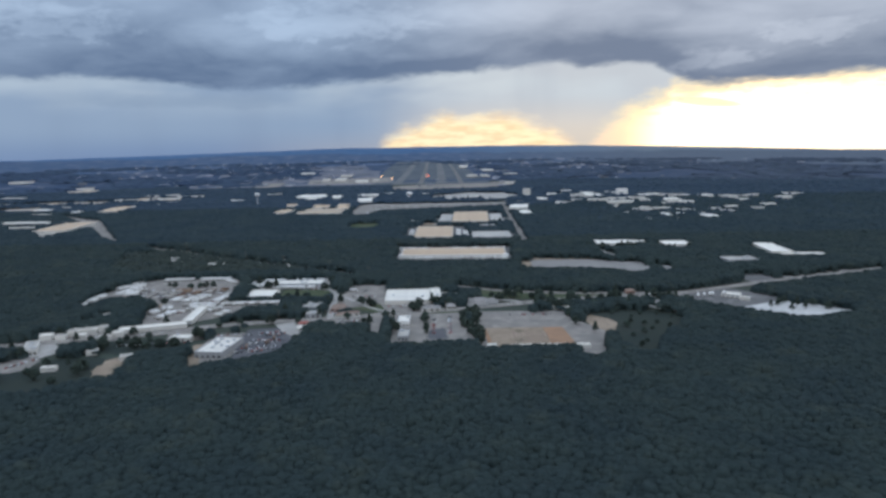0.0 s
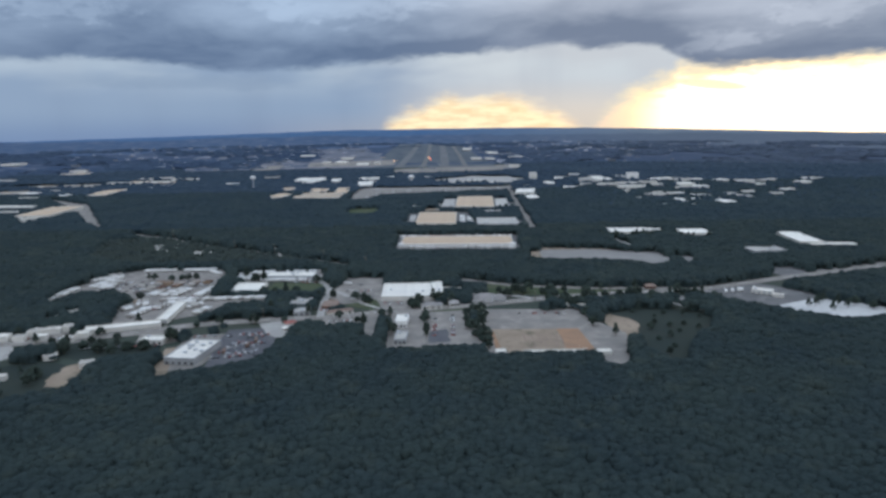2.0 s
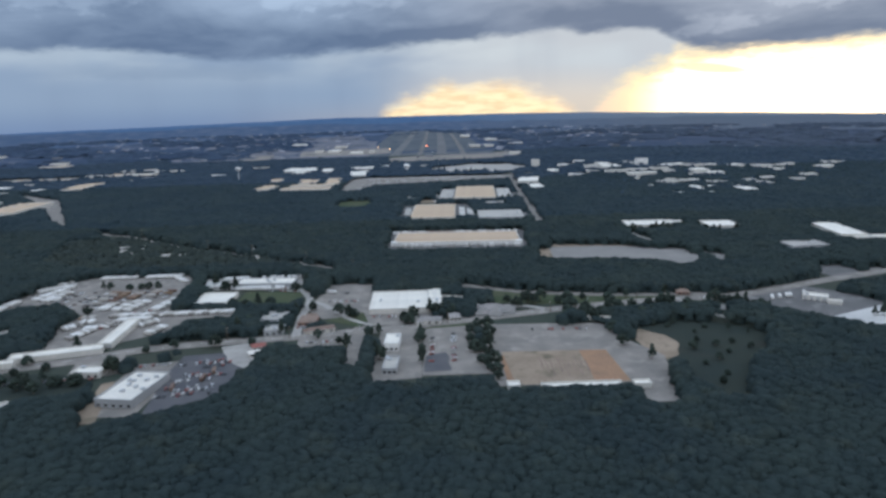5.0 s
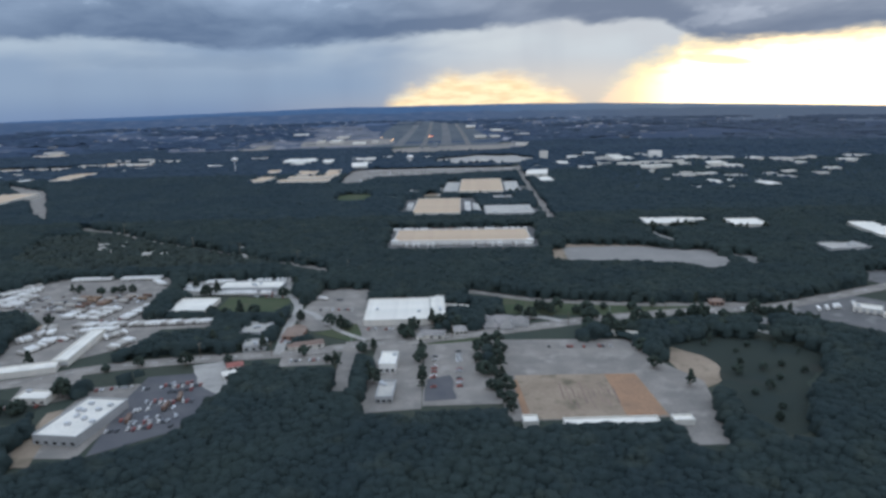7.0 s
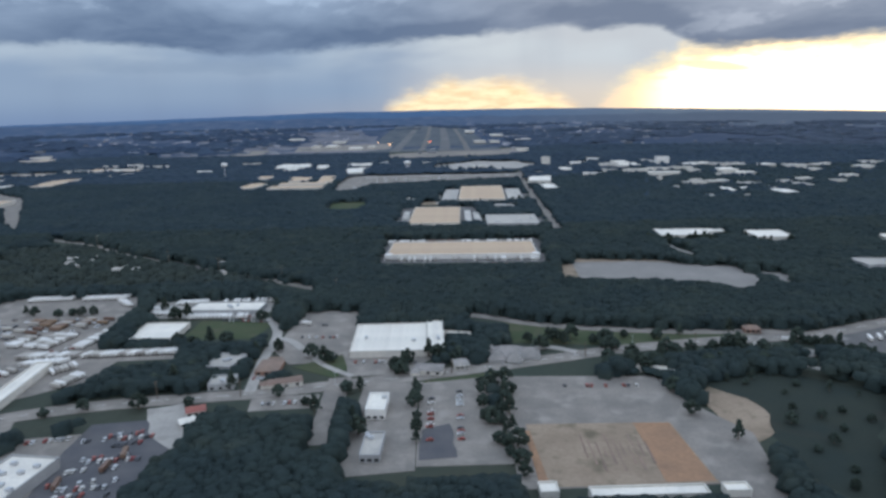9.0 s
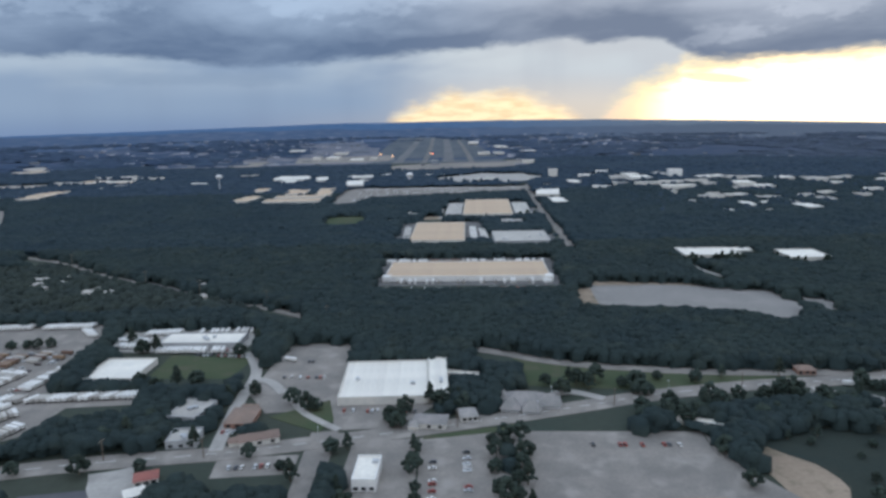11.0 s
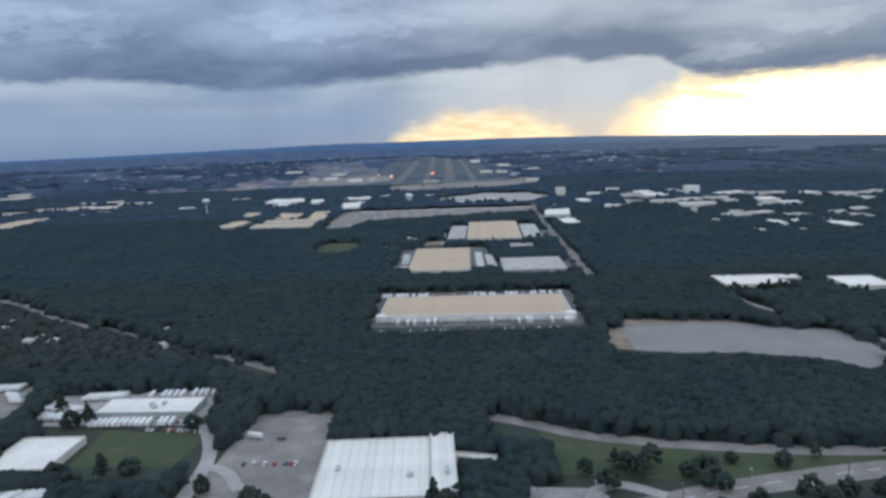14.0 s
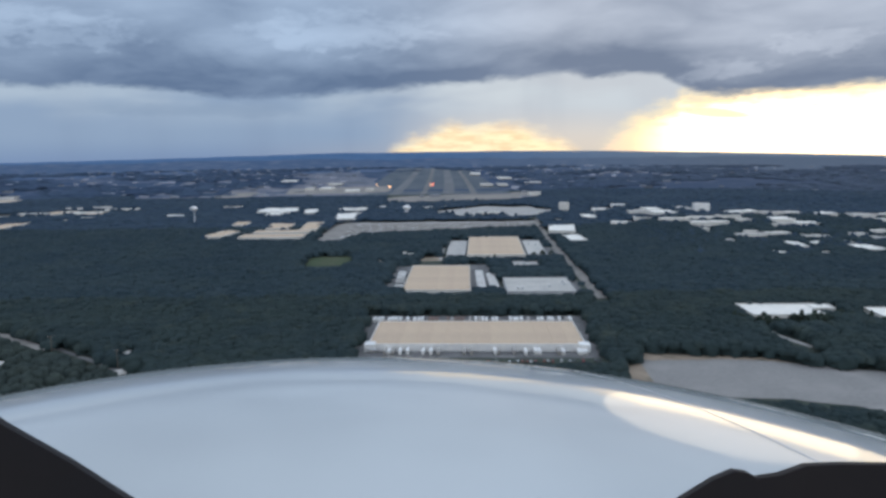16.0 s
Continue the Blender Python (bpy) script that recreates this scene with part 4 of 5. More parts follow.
def scatter(name, protos, pts, sizes, heights, mat, label, rng, category="woodland"):
    """Many crowns joined into one mesh."""
    pick = rng.integers(0, len(protos), len(pts))
    V, F, at = [], [], 0
    for k, (v, f) in enumerate(protos):
        idx = np.nonzero(pick == k)[0]
        if not len(idx):
            continue
        ang = rng.uniform(0, 2 * np.pi, len(idx))
        c, s = np.cos(ang)[:, None], np.sin(ang)[:, None]
        x, y = v[:, 0] * c - v[:, 1] * s, v[:, 0] * s + v[:, 1] * c
        W = np.stack([x * sizes[idx, None] + pts[idx, 0:1], y * sizes[idx, None] + pts[idx, 1:2], v[:, 2] * heights[idx, None] + pts[idx, 2:3]], 2)
        V.append(W.reshape(-1, 3))
        F.append((f[None] + (at + np.arange(len(idx)) * len(v))[:, None, None]).reshape(-1, 3))
        at += len(idx) * len(v)
    V, F = np.concatenate(V), np.concatenate(F)
    me = bpy.data.meshes.new(name)
    me.vertices.add(len(V))
    me.vertices.foreach_set("co", V.ravel())
    me.loops.add(F.size)
    me.loops.foreach_set("vertex_index", F.ravel().astype(np.int32))
    me.polygons.add(len(F))
    me.polygons.foreach_set("loop_start", np.arange(0, F.size, 3, dtype=np.int32))
    me.polygons.foreach_set("use_smooth", np.ones(len(F), bool))
    me.update()
    me.materials.append(MATS[mat])
    return tagged(new(name, me), label, category, kind="stuff")


GX0, GY0, CELL, GW, GH = -2700.0, 250.0, 4.0, 1350, 830
OPEN, SEEN, ROOFS = np.zeros((GH, GW), bool), np.zeros((GH, GW), bool), np.zeros((GH, GW), bool)


def open_up(poly, seen):
    """Marks an outline on the map of open ground."""
    P = np.array([p[:2] for p in poly])
    i0, j0 = np.floor((P.min(0) - (GX0, GY0)) / CELL).astype(int)
    i1, j1 = np.ceil((P.max(0) - (GX0, GY0)) / CELL).astype(int)
    i0, j0, i1, j1 = max(0, i0), max(0, j0), min(GW, i1 + 1), min(GH, j1 + 1)
    if i0 >= i1 or j0 >= j1:
        return
    X, Y = np.meshgrid(GX0 + (np.arange(i0, i1) + .5) * CELL, GY0 + (np.arange(j0, j1) + .5) * CELL)
    inside = np.zeros(X.shape, bool)
    for (ax, ay), (bx, by) in zip(P, np.roll(P, -1, 0)):
        cross = (ay > Y) != (by > Y)
        if ay != by:
            inside ^= cross & (X < (bx - ax) * (Y - ay) / (by - ay) + ax)
    OPEN[j0:j1, i0:i1] |= inside
    if seen is True:
        SEEN[j0:j1, i0:i1] |= inside
    elif seen:
        ROOFS[j0:j1, i0:i1] |= inside


def is_open(x, y, grid=OPEN):
    i, j = ((x - GX0) / CELL).astype(int), ((y - GY0) / CELL).astype(int)
    ok = (i >= 0) & (i < GW) & (j >= 0) & (j < GH)
    return ok & grid[np.clip(j, 0, GH - 1), np.clip(i, 0, GW - 1)]


def wood(x0, x1, y0, y1, step, rng, tall):
    """Tree feet on a loose grid, kept off open ground and low enough not to hide it from the approach."""
    xs, ys = np.meshgrid(np.arange(x0, x1, step), np.arange(y0, y1, step))
    x = xs.ravel() + rng.uniform(-.45, .45, xs.size) * step
    y = ys.ravel() + rng.uniform(-.45, .45, xs.size) * step
    dist = np.hypot(x - 5, y - 100)
    wedge = (np.abs(x - 5) < 0.71 * y + 60) | ((np.abs(x - 5) < 560) & (y < 720))
    roll = np.sin(x * .061 + 1.3 * np.sin(y * .037)) * np.sin(y * .052 + 1.7 * np.sin(x * .029))
    h = tall * (rng.uniform(0.84, 1.08, x.size) + 0.09 * roll + 0.14 * (rng.uniform(0, 1, x.size) > 0.95))
    keep = wedge & ~is_open(x, y)
    low = np.zeros(x.size, bool)
    for f in (0.15, 0.35, 0.55, 0.75):
        reach = h * f * dist / 190.0
        keep &= ~is_open(x + (x - 5) / dist * reach, y + (y - 100) / dist * reach, SEEN)
        reach = np.maximum(0, h - 6.0) * f * dist / 190.0       # a roof is seen over lower trees
        low |= is_open(x + (x - 5) / dist * reach, y + (y - 100) / dist * reach, ROOFS)
    h = np.where(low, np.minimum(h, rng.uniform(4.2, 6.6, x.size)), h)
    keep &= rng.uniform(0, 1, x.size) > 0.04
    return x[keep], y[keep], h[keep]

# ---- far estates and the airfield ----
def estate(label, group, rows, roofs, rot=0.0, h=7.0, name="industrial_unit", category="industrial unit", lots=False):
    rnd = random.Random(len(rows))
    halves = []
    for x, y, w, d in rows:      # the larger plots of a park hold two units with trees between
        halves += [(x, y, w, d)] if group != "business park" or w < 60 else [(x - w * .27, y - d * .1, w * .52, d * .8), (x + w * .28, y + d * .15, w * .46, d * .7)]
    for i, (x, y, w, d) in enumerate(halves):
        if lots:        # the paved lot round each unit
            up, side = swell(x, y), rnd.choice((-1, 1)) * w * .25
            slab("pavement", ragged([(x - w * .62 + side, y - d * .5 - 16), (x + w * .62 + side, y - d * .5 - 16), (x + w * .60 + side, y + d * .4), (x - w * .60 + side, y + d * .4)], 3, 12, i), rnd.choice(("worn_asphalt", "pale_gravel", "asphalt")), "pale paved lot round a low unit", "car park", z=up + 0.5, clear=False)
            CLEAR.append((footprint(x + side, y - 8, w * 1.1, d + 12, 0), False))
        building(label, x, y, w, d, h + rnd.uniform(-1, 2), rot + rnd.uniform(-6, 6), roofs[i % len(roofs)], "pale_wall", 0, name=name, category=category, group=group, clear=2.0, parapet=0.5)


estate("pale-roofed unit of a business park among trees", "business park", [(462, 2305, 89, 53), (482, 2153, 36, 60), (519, 2156, 34, 60), (520, 2080, 55, 60), (604, 2177, 38, 60), (694, 2077, 71, 60), (768, 2042, 88, 38), (847, 2019, 41, 42), (910, 1992, 51, 44), (924, 1936, 33, 21), (439, 2032, 89, 36), (507, 1979, 56, 20), (598, 1992, 110, 24), (562, 1926, 77, 37), (645, 1957, 34, 28), (724, 1963, 45, 50), (985, 2010, 60, 30), (1060, 1960, 50, 26), (1130, 2030, 70, 30)], ["white_roof", "white_roof", "grey_roof"], -4, lots=True)
estate("low pale-roofed unit half hidden by trees", "low units in the woods", [(700, 1908, 47, 18), (752, 1917, 44, 44), (530, 1867, 16, 11), (588, 1809, 50, 24), (610, 1848, 34, 17), (647, 1827, 46, 24), (530, 1761, 19, 22), (589, 1779, 13, 27), (611, 1692, 22, 60), (705, 1795, 49, 26), (659, 1717, 23, 31), (545, 1622, 25, 19), (782, 1801, 30, 27), (716, 1723, 14, 24), (710, 1661, 39, 60), (800, 1761, 33, 47), (615, 1613, 17, 13), (850, 1840, 40, 24), (905, 1800, 36, 22), (960, 1860, 44, 26)], ["grey_roof", "white_roof", "white_roof"], -4, 6, lots=True)
estate("pale roof of an industrial estate by the motorway", "motorway estate", [(-1003, 2428, 64, 70), (-1035, 2562, 52, 20), (-976, 2602, 62, 37), (-899, 2403, 63, 50), (-883, 2525, 94, 16), (-871, 2311, 53, 20), (-901, 2247, 36, 16), (-1066, 2405, 81, 16), (-1540, 3059, 67, 49), (-575, 2557, 77, 16), (-655, 2330, 52, 40)], ["tan_roof", "white_roof", "grey_roof"], 3)
estate("pale-roofed shed of a far estate", "far estate", [(-2236, 3703, 85, 94), (-1460, 2892, 102, 80), (-1033, 1741, 121, 27), (-988, 1644, 65, 14), (-1252, 2100, 93, 22), (-1187, 2100, 46, 60), (-1116, 1958, 60, 14), (-1274, 2323, 31, 30), (-861, 1522, 40, 12), (-849, 1482, 13, 12), (-1152, 2167, 29, 12), (-1050, 2020, 23, 50), (-1575, 2593, 93, 47), (-1172, 2318, 150, 14), (-946, 2421, 105, 30)], ["grey_roof", "tan_roof", "white_roof"], 4)
estate("grey-white airport building beside the runways", "airport buildings", [(-513, 3467, 34, 90), (-438, 3455, 50, 90), (-456, 3850, 60, 100), (-315, 3280, 56, 80), (-251, 3347, 26, 80), (-734, 4149, 80, 90), (249, 3660, 54, 100), (392, 4298, 60, 120), (319, 3647, 40, 100), (472, 3770, 77, 60), (379, 3027, 52, 60), (272, 4873, 60, 160)], ["grey_roof", "white_roof"], 0, 9, "airport_building", "airport building")
estate("small pale-roofed roadside shop", "roadside shops", [(-408, 700, 12, 10), (-392, 699, 10, 9), (-386, 714, 12, 9), (-372, 700, 11, 9), (-376, 720, 13, 8), (-346, 698, 12, 9), (-336, 708, 12, 8), (-398, 766, 12, 9), (-386, 786, 12, 9), (-378, 722, 25, 10), (-362, 730, 9, 10), (-420, 712, 12, 10), (-350, 598, 13, 6), (-334, 646, 10, 8), (-292, 626, 11, 8)], ["white_roof", "grey_roof", "grey_roof"], 12, 4, "shop", "shop")
slab("pavement", ragged([(-303, 578), (-311, 601), (-310, 627), (-302, 634), (-292, 622), (-288, 600), (-291, 580)], 2.2, 6, 50), "bare_earth", "bare brown earth patch among trees", "bare ground")
slab("pavement", [(-232, 602), (-242, 668), (-234, 672), (-216, 602)], "bare_earth", "bare brown earth beside a store", "bare ground", z=0.3)
estate("small pale-roofed works building among trees", "works by the airfield", [(-142, 2529, 49, 33), (-9, 2484, 45, 16), (33, 2506, 24, 26), (299, 2328, 36, 16), (153, 2316, 58, 14), (297, 2139, 32, 14), (318, 2002, 12, 12), (-187, 2340, 44, 35), (-39, 1647, 9, 9), (-28, 1646, 10, 9), (-69, 1580, 12, 10)], ["white_roof", "grey_roof"], 2, 5, "works", "works")
slab("apron", [(-774, 3001), (-663, 3039), (-713, 3441), (-834, 3668), (-841, 3318)], "dry_field", "pale brown graded airport ground", "graded ground", soft=1)
slab("apron", [(-1017, 3216), (-878, 3257), (-953, 3484), (-1087, 3396)], "concrete", "pale concrete airport apron", "apron")
slab("apron", [(-560, 3160), (-260, 3190), (-150, 3340), (-180, 3700), (-620, 3600)], "worn_asphalt", "grey airport apron before the terminal", "apron")
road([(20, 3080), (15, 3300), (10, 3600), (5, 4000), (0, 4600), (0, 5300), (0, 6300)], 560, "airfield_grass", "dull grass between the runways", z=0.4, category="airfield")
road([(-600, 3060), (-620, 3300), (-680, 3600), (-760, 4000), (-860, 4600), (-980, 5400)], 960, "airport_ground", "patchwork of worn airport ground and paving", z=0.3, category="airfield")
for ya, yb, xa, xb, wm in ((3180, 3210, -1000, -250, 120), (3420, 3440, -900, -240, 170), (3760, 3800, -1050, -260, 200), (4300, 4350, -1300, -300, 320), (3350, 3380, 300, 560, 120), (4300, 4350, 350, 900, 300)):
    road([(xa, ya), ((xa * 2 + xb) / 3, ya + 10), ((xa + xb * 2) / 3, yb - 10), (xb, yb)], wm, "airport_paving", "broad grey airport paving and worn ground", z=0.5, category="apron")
for x0, x1, wide_m in ((65, 112, 45), (-138, -100, 40), (-30, 10, 24), (160, 200, 24)):
    road([(x0, 3090), ((x0 * 3 + x1) / 4, 3500), ((x0 + x1) / 2, 4100), ((x0 + x1 * 3) / 4, 5000), (x1, 6100)], wide_m, "runway_asphalt" if wide_m > 30 else "asphalt", "long grey runway of the airport" if wide_m > 30 else "pale taxiway beside the runway", z=1.2, category="runway")
road([(-1500, 3500), (-1100, 3720), (-700, 3900), (-350, 4050)], 34, "dry_field", "far pale road across open ground", z=1.0)


def runway_light(x, y, mat, label, size):
    px, py, pz, _ = place(x, y)
    root = thing("runway_light", label, "runway light", pose(px, py, pz + 0.8), "runway lights")
    part("stake", cyl(bmesh.new(), 0, 0, 0, 2.2, 0.2, 0.15, 8), "galvanised", root)
    bm = bmesh.new()
    bmesh.ops.create_icosphere(bm, subdivisions=2, radius=size)
    bmesh.ops.translate(bm, verts=bm.verts, vec=(0, 0, 2 + size))
    part("lens", bm, mat, root, "glowing lens")


runway_light(6, 3684, "lamp_red", "lit orange-red light before the runway", 2.8)
runway_light(-4, 3684, "lamp_amber", "lit amber light before the runway", 2.0)
runway_light(-182, 3543, "lamp_amber", "lit warm white runway light", 2.4)
runway_light(-249, 3689, "lamp_amber", "lit warm white taxiway light", 2.0)


def water_tower(x, y, top, r, stem, label):
    root = thing("water_tower", label, "water tower", pose(x, y, 0))
    bm, rings = bmesh.new(), []
    for k in range(9):
        a = math.pi * k / 8
        rings.append([bm.verts.new((max(.4, r * math.sin(a)) * math.cos(b), max(.4, r * math.sin(a)) * math.sin(b), top - r * .62 + r * .62 * math.cos(a))) for b in (2 * math.pi * j / 20 for j in range(20))])
    for p, q in zip(rings, rings[1:]):
        for j in range(20):
            bm.faces.new((p[j], q[j], q[(j + 1) % 20], p[(j + 1) % 20]))
    for f in bm.faces:
        f.smooth = True
    part("tank", bm, "white_paint", root)
    part("stem", cyl(bmesh.new(), 0, 0, 0, top - r * 1.1, stem * 1.4, stem, 16), "galvanised", root)
    part("railing", cyl(bmesh.new(), 0, 0, top - r * .66, top - r * .58, r * 1.04, r * 1.04, 20), "galvanised", root)


water_tower(-530, 2106, 47, 8.5, 1.1, "white bulb water tower rising from the woods")
water_tower(-60, 2310, 27, 10.0, 5.0, "white mushroom-shaped water tower among trees")

# a far town: too many and too small to count
town = np.random.default_rng(11)
bm = bmesh.new()
for _ in range(380):
    az_t = radians(town.choice((-24, -14, -6, 7, 13, 24), p=(.2, .2, .15, .2, .15, .1)) + town.normal(0, 4.5))
    dist_t = town.uniform(2600, 6500)
    fx, fy = REF.x + dist_t * math.sin(az_t), REF.y + dist_t * math.cos(az_t)
    if -430 < fx < 330 and 3000 < fy:
        continue
    x, y, z, k = place(fx, fy)
    w, d, h = town.uniform(8, 45) * k, town.uniform(8, 24) * k, town.uniform(4, 8) * k
    box(bm, x - w / 2, x + w / 2, y - d / 2, y + d / 2, z - 2, z + h)
material("town_roofs", (0.31, 0.32, 0.35), 0.8, (0.20, 0.21, 0.24), 0.004, 0.05, island=0.5)
tagged(part("distant_town", bm, "town_roofs"), "small pale roofs of a far town", "distant town", kind="stuff")

# ---- houses in the woods ----
for i, (x, y) in enumerate([(-458, 1183), (-445, 1182), (-422, 1189), (-427, 1141), (-359, 1129), (-342, 1117), (-247, 1140), (-232, 1093), (-416, 1165), (-366, 1120), (-441, 1159)]):
    house("small pale-roofed house half hidden by trees", x, y, 10, 8, 3.4, 20 * i, "grey_roof", "pale_wall", 2.0, group="houses in the woods", panes=2)

# ---- woods ----
OLIVE = [(-480, 1264), (-421, 1224), (-362, 1176), (-323, 1150), (-240, 1098), (-172, 1054), (-152, 1030), (-280, 1020), (-420, 1020), (-520, 1080), (-560, 1240)]
slab("lawn", OLIVE, "scrub", "rough olive clearing with bushes and a few houses", "grass field", z=0.08, clear=False)
CLEAR.append((OLIVE, False))
for outline, seen in CLEAR:
    open_up(outline, seen)
rng = np.random.default_rng(5)
far_kinds = [lumpy(rng, 1, 0) for _ in range(16)]
# beyond 1330 m the canopy colour includes aerial haze, more in the last band
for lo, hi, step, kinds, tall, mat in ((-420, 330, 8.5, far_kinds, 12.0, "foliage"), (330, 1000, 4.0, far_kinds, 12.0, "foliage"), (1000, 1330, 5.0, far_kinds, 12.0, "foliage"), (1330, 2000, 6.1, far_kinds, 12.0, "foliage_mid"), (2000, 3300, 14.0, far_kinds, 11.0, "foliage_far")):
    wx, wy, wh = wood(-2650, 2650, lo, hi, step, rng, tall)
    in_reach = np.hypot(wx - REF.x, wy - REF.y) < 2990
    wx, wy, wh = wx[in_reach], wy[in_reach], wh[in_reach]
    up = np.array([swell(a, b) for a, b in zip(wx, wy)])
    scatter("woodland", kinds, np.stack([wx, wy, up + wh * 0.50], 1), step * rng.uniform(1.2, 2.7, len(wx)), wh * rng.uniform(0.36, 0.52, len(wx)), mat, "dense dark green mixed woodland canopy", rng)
    if lo > 1500:
        continue
    wx, wy, wh = wood(-2650, 2650, lo + step / 2, hi, step * (1.6 if lo < 900 else 1.7), rng, tall * 0.86)     # the lower storey closes the gaps
    in_reach = np.hypot(wx - REF.x, wy - REF.y) < 2990
    wx, wy, wh = wx[in_reach], wy[in_reach], wh[in_reach]
    scatter("woodland", far_kinds, np.stack([wx, wy, np.array([swell(a, b) for a, b in zip(wx, wy)]) + wh * 0.02], 1), step * rng.uniform(2.6, 3.6, len(wx)), wh * 0.96, mat, "lower storey of the dark green woodland", rng)
# bushes and young trees of the olive clearing, off the road and the houses
bx, by = rng.uniform(-560, -150, 3600), rng.uniform(1020, 1264, 3600)
inside = np.zeros(3600, bool)
for (ax, ay), (cx, cy) in zip(OLIVE, OLIVE[1:] + OLIVE[:1]):
    inside ^= ((ay > by) != (cy > by)) & (bx < (cx - ax) * (by - ay) / (cy - ay + 1e-9) + ax)
inside &= ~is_open(bx, by + 8, SEEN) & ~is_open(bx, by, ROOFS)
bx, by = bx[inside], by[inside]
scatter("woodland", far_kinds, np.stack([bx, by, 0 * bx], 1), rng.uniform(4, 11, len(bx)), rng.uniform(3, 9, len(bx)), "foliage_olive", "olive bushes and young trees of a clearing", rng)
# taller trees that stand between the roofs of the estates
for x0, x1, y0, y1, n, label in ((390, 1250, 1590, 2420, 3400, "dark trees between the roofs of a business park"), (-720, 360, 2170, 2720, 950, "dark trees between the sheds near the airfield"), (-470, -200, 1840, 2150, 110, "dark trees round the tan industrial units"), (-1250, -800, 2180, 2560, 420, "dark trees along the motorway estate")):
    tx, ty = rng.uniform(x0, x1, n), rng.uniform(y0, y1, n)
    free = ~is_open(tx, ty) & (np.sin(tx * .021 + 2 * np.sin(ty * .013)) + np.sin(ty * .027 + tx * .008) > rng.uniform(-1.9, 1.2, n))
    tx, ty = tx[free], ty[free]
    up = np.array([swell(a, b) for a, b in zip(tx, ty)])
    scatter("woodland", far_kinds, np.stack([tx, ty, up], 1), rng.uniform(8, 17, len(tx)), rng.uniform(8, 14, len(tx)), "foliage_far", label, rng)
# woods thinning out towards the horizon, between fields
n_far = 9000
fa, fd = radians(1) * rng.uniform(-37, 37, n_far), 2960 + 3400 * rng.uniform(0, 1, n_far) ** 1.5
fx, fy = REF.x + fd * np.sin(fa), REF.y + fd * np.cos(fa)
patch = np.sin(fx * .0041 + 1.5 * np.sin(fy * .0027)) + np.sin(fy * .0052 + 1.8 * np.sin(fx * .0033)) + 0.6 * np.sin(fx * .013 + fy * .004)
airport = (fx > -560 - 0.10 * (fy - 3000)) & (fx < 400) & (fy > 2990) & (fy < 5600)
grow = (patch > rng.uniform(-0.9, 1.0, n_far)) & ~airport
fr = 3000 + 1650 * (1 - np.exp(-np.maximum(0, fd - 3000) / 4000))
fr = np.where(fd < 3000, fd, fr)
fk = fr / fd
spots = np.stack([REF.x + (fx - REF.x) * fk, REF.y + (fy - REF.y) * fk, REF.z * (1 - fk) - 1.0], 1)[grow]
fk = fk[grow]
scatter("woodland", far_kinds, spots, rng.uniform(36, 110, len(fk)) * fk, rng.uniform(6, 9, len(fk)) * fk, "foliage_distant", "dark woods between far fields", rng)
# ---- single trees ----
def tree(kind_seed, height, spread, pine=False):
    """A tapered trunk with limbs under a crown of many leaf clumps, with gaps between them."""
    r = np.random.default_rng(kind_seed)
    root = thing("tree", "broad dark green tree beside the lots" if not pine else "tall dark conifer beside the lots", "tree", pose(0, 0, -500), "trees beside the lots")
    bm = cyl(bmesh.new(), 0, 0, 0, height * .55, height * .028, height * .014, 8)
    for k in range(5):
        a, z = r.uniform(0, 6.28), height * r.uniform(.28, .5)
        tip = Vector((math.cos(a) * spread * .3, math.sin(a) * spread * .3, z + height * .22))
        foot = Vector((0, 0, z))
        side = Vector((-math.sin(a), math.cos(a), 0)) * height * .008
        up = Vector((0, 0, height * .008))
        vs = [bm.verts.new(foot + o) for o in (side, up, -side, -up)] + [bm.verts.new(tip + o * .4) for o in (side, up, -side, -up)]
        for j in range(4):
            bm.faces.new((vs[j], vs[(j + 1) % 4], vs[4 + (j + 1) % 4], vs[4 + j]))
    part("trunk", bm, "bark", root)
    V, F, at = [], [], 0
    v, f = ICO[0]
    for k in range(46):
        a, u = r.uniform(0, 6.28), r.uniform(0, 1)
        z = height * (.26 + .66 * u)
        reach = spread * .5 * (math.sqrt(max(0.05, 1 - (2 * u - .75) ** 2)) if not pine else (1.05 - u)) * math.sqrt(r.uniform(.25, 1))
        s = spread * r.uniform(.10, .17)
        V.append(v * s * r.uniform(.7, 1.3, (12, 1)) + (reach * math.cos(a), reach * math.sin(a), z))
        F.append(f + at)
        at += 12
    me = bpy.data.meshes.new("crown")
    me.from_pydata(np.concatenate(V).tolist(), [], np.concatenate(F).tolist())
    me.materials.append(MATS["leaves"])
    crown = new("crown", me)
    crown.parent = root
    return root


KINDS = [tree(1, 11, 10), tree(2, 13, 11), tree(3, 9, 9), tree(4, 10, 12), tree(5, 14, 8, True)]
tree_rng = random.Random(4)
planted = 0


def plant(spots, low=0.75, high=1.2):
    global planted
    for x, y in spots:
        k = KINDS[tree_rng.randrange(5)]
        m = pose(x, y, -0.1, 0, 0, tree_rng.uniform(0, 360))
        if planted < 5:
            k = KINDS[planted]
            k.matrix_basis = m
            ob = k
        else:
            ob = copy_thing(k, m)
        s = tree_rng.uniform(low, high)
        ob.scale = (s, s, s * tree_rng.uniform(.9, 1.1))
        planted += 1


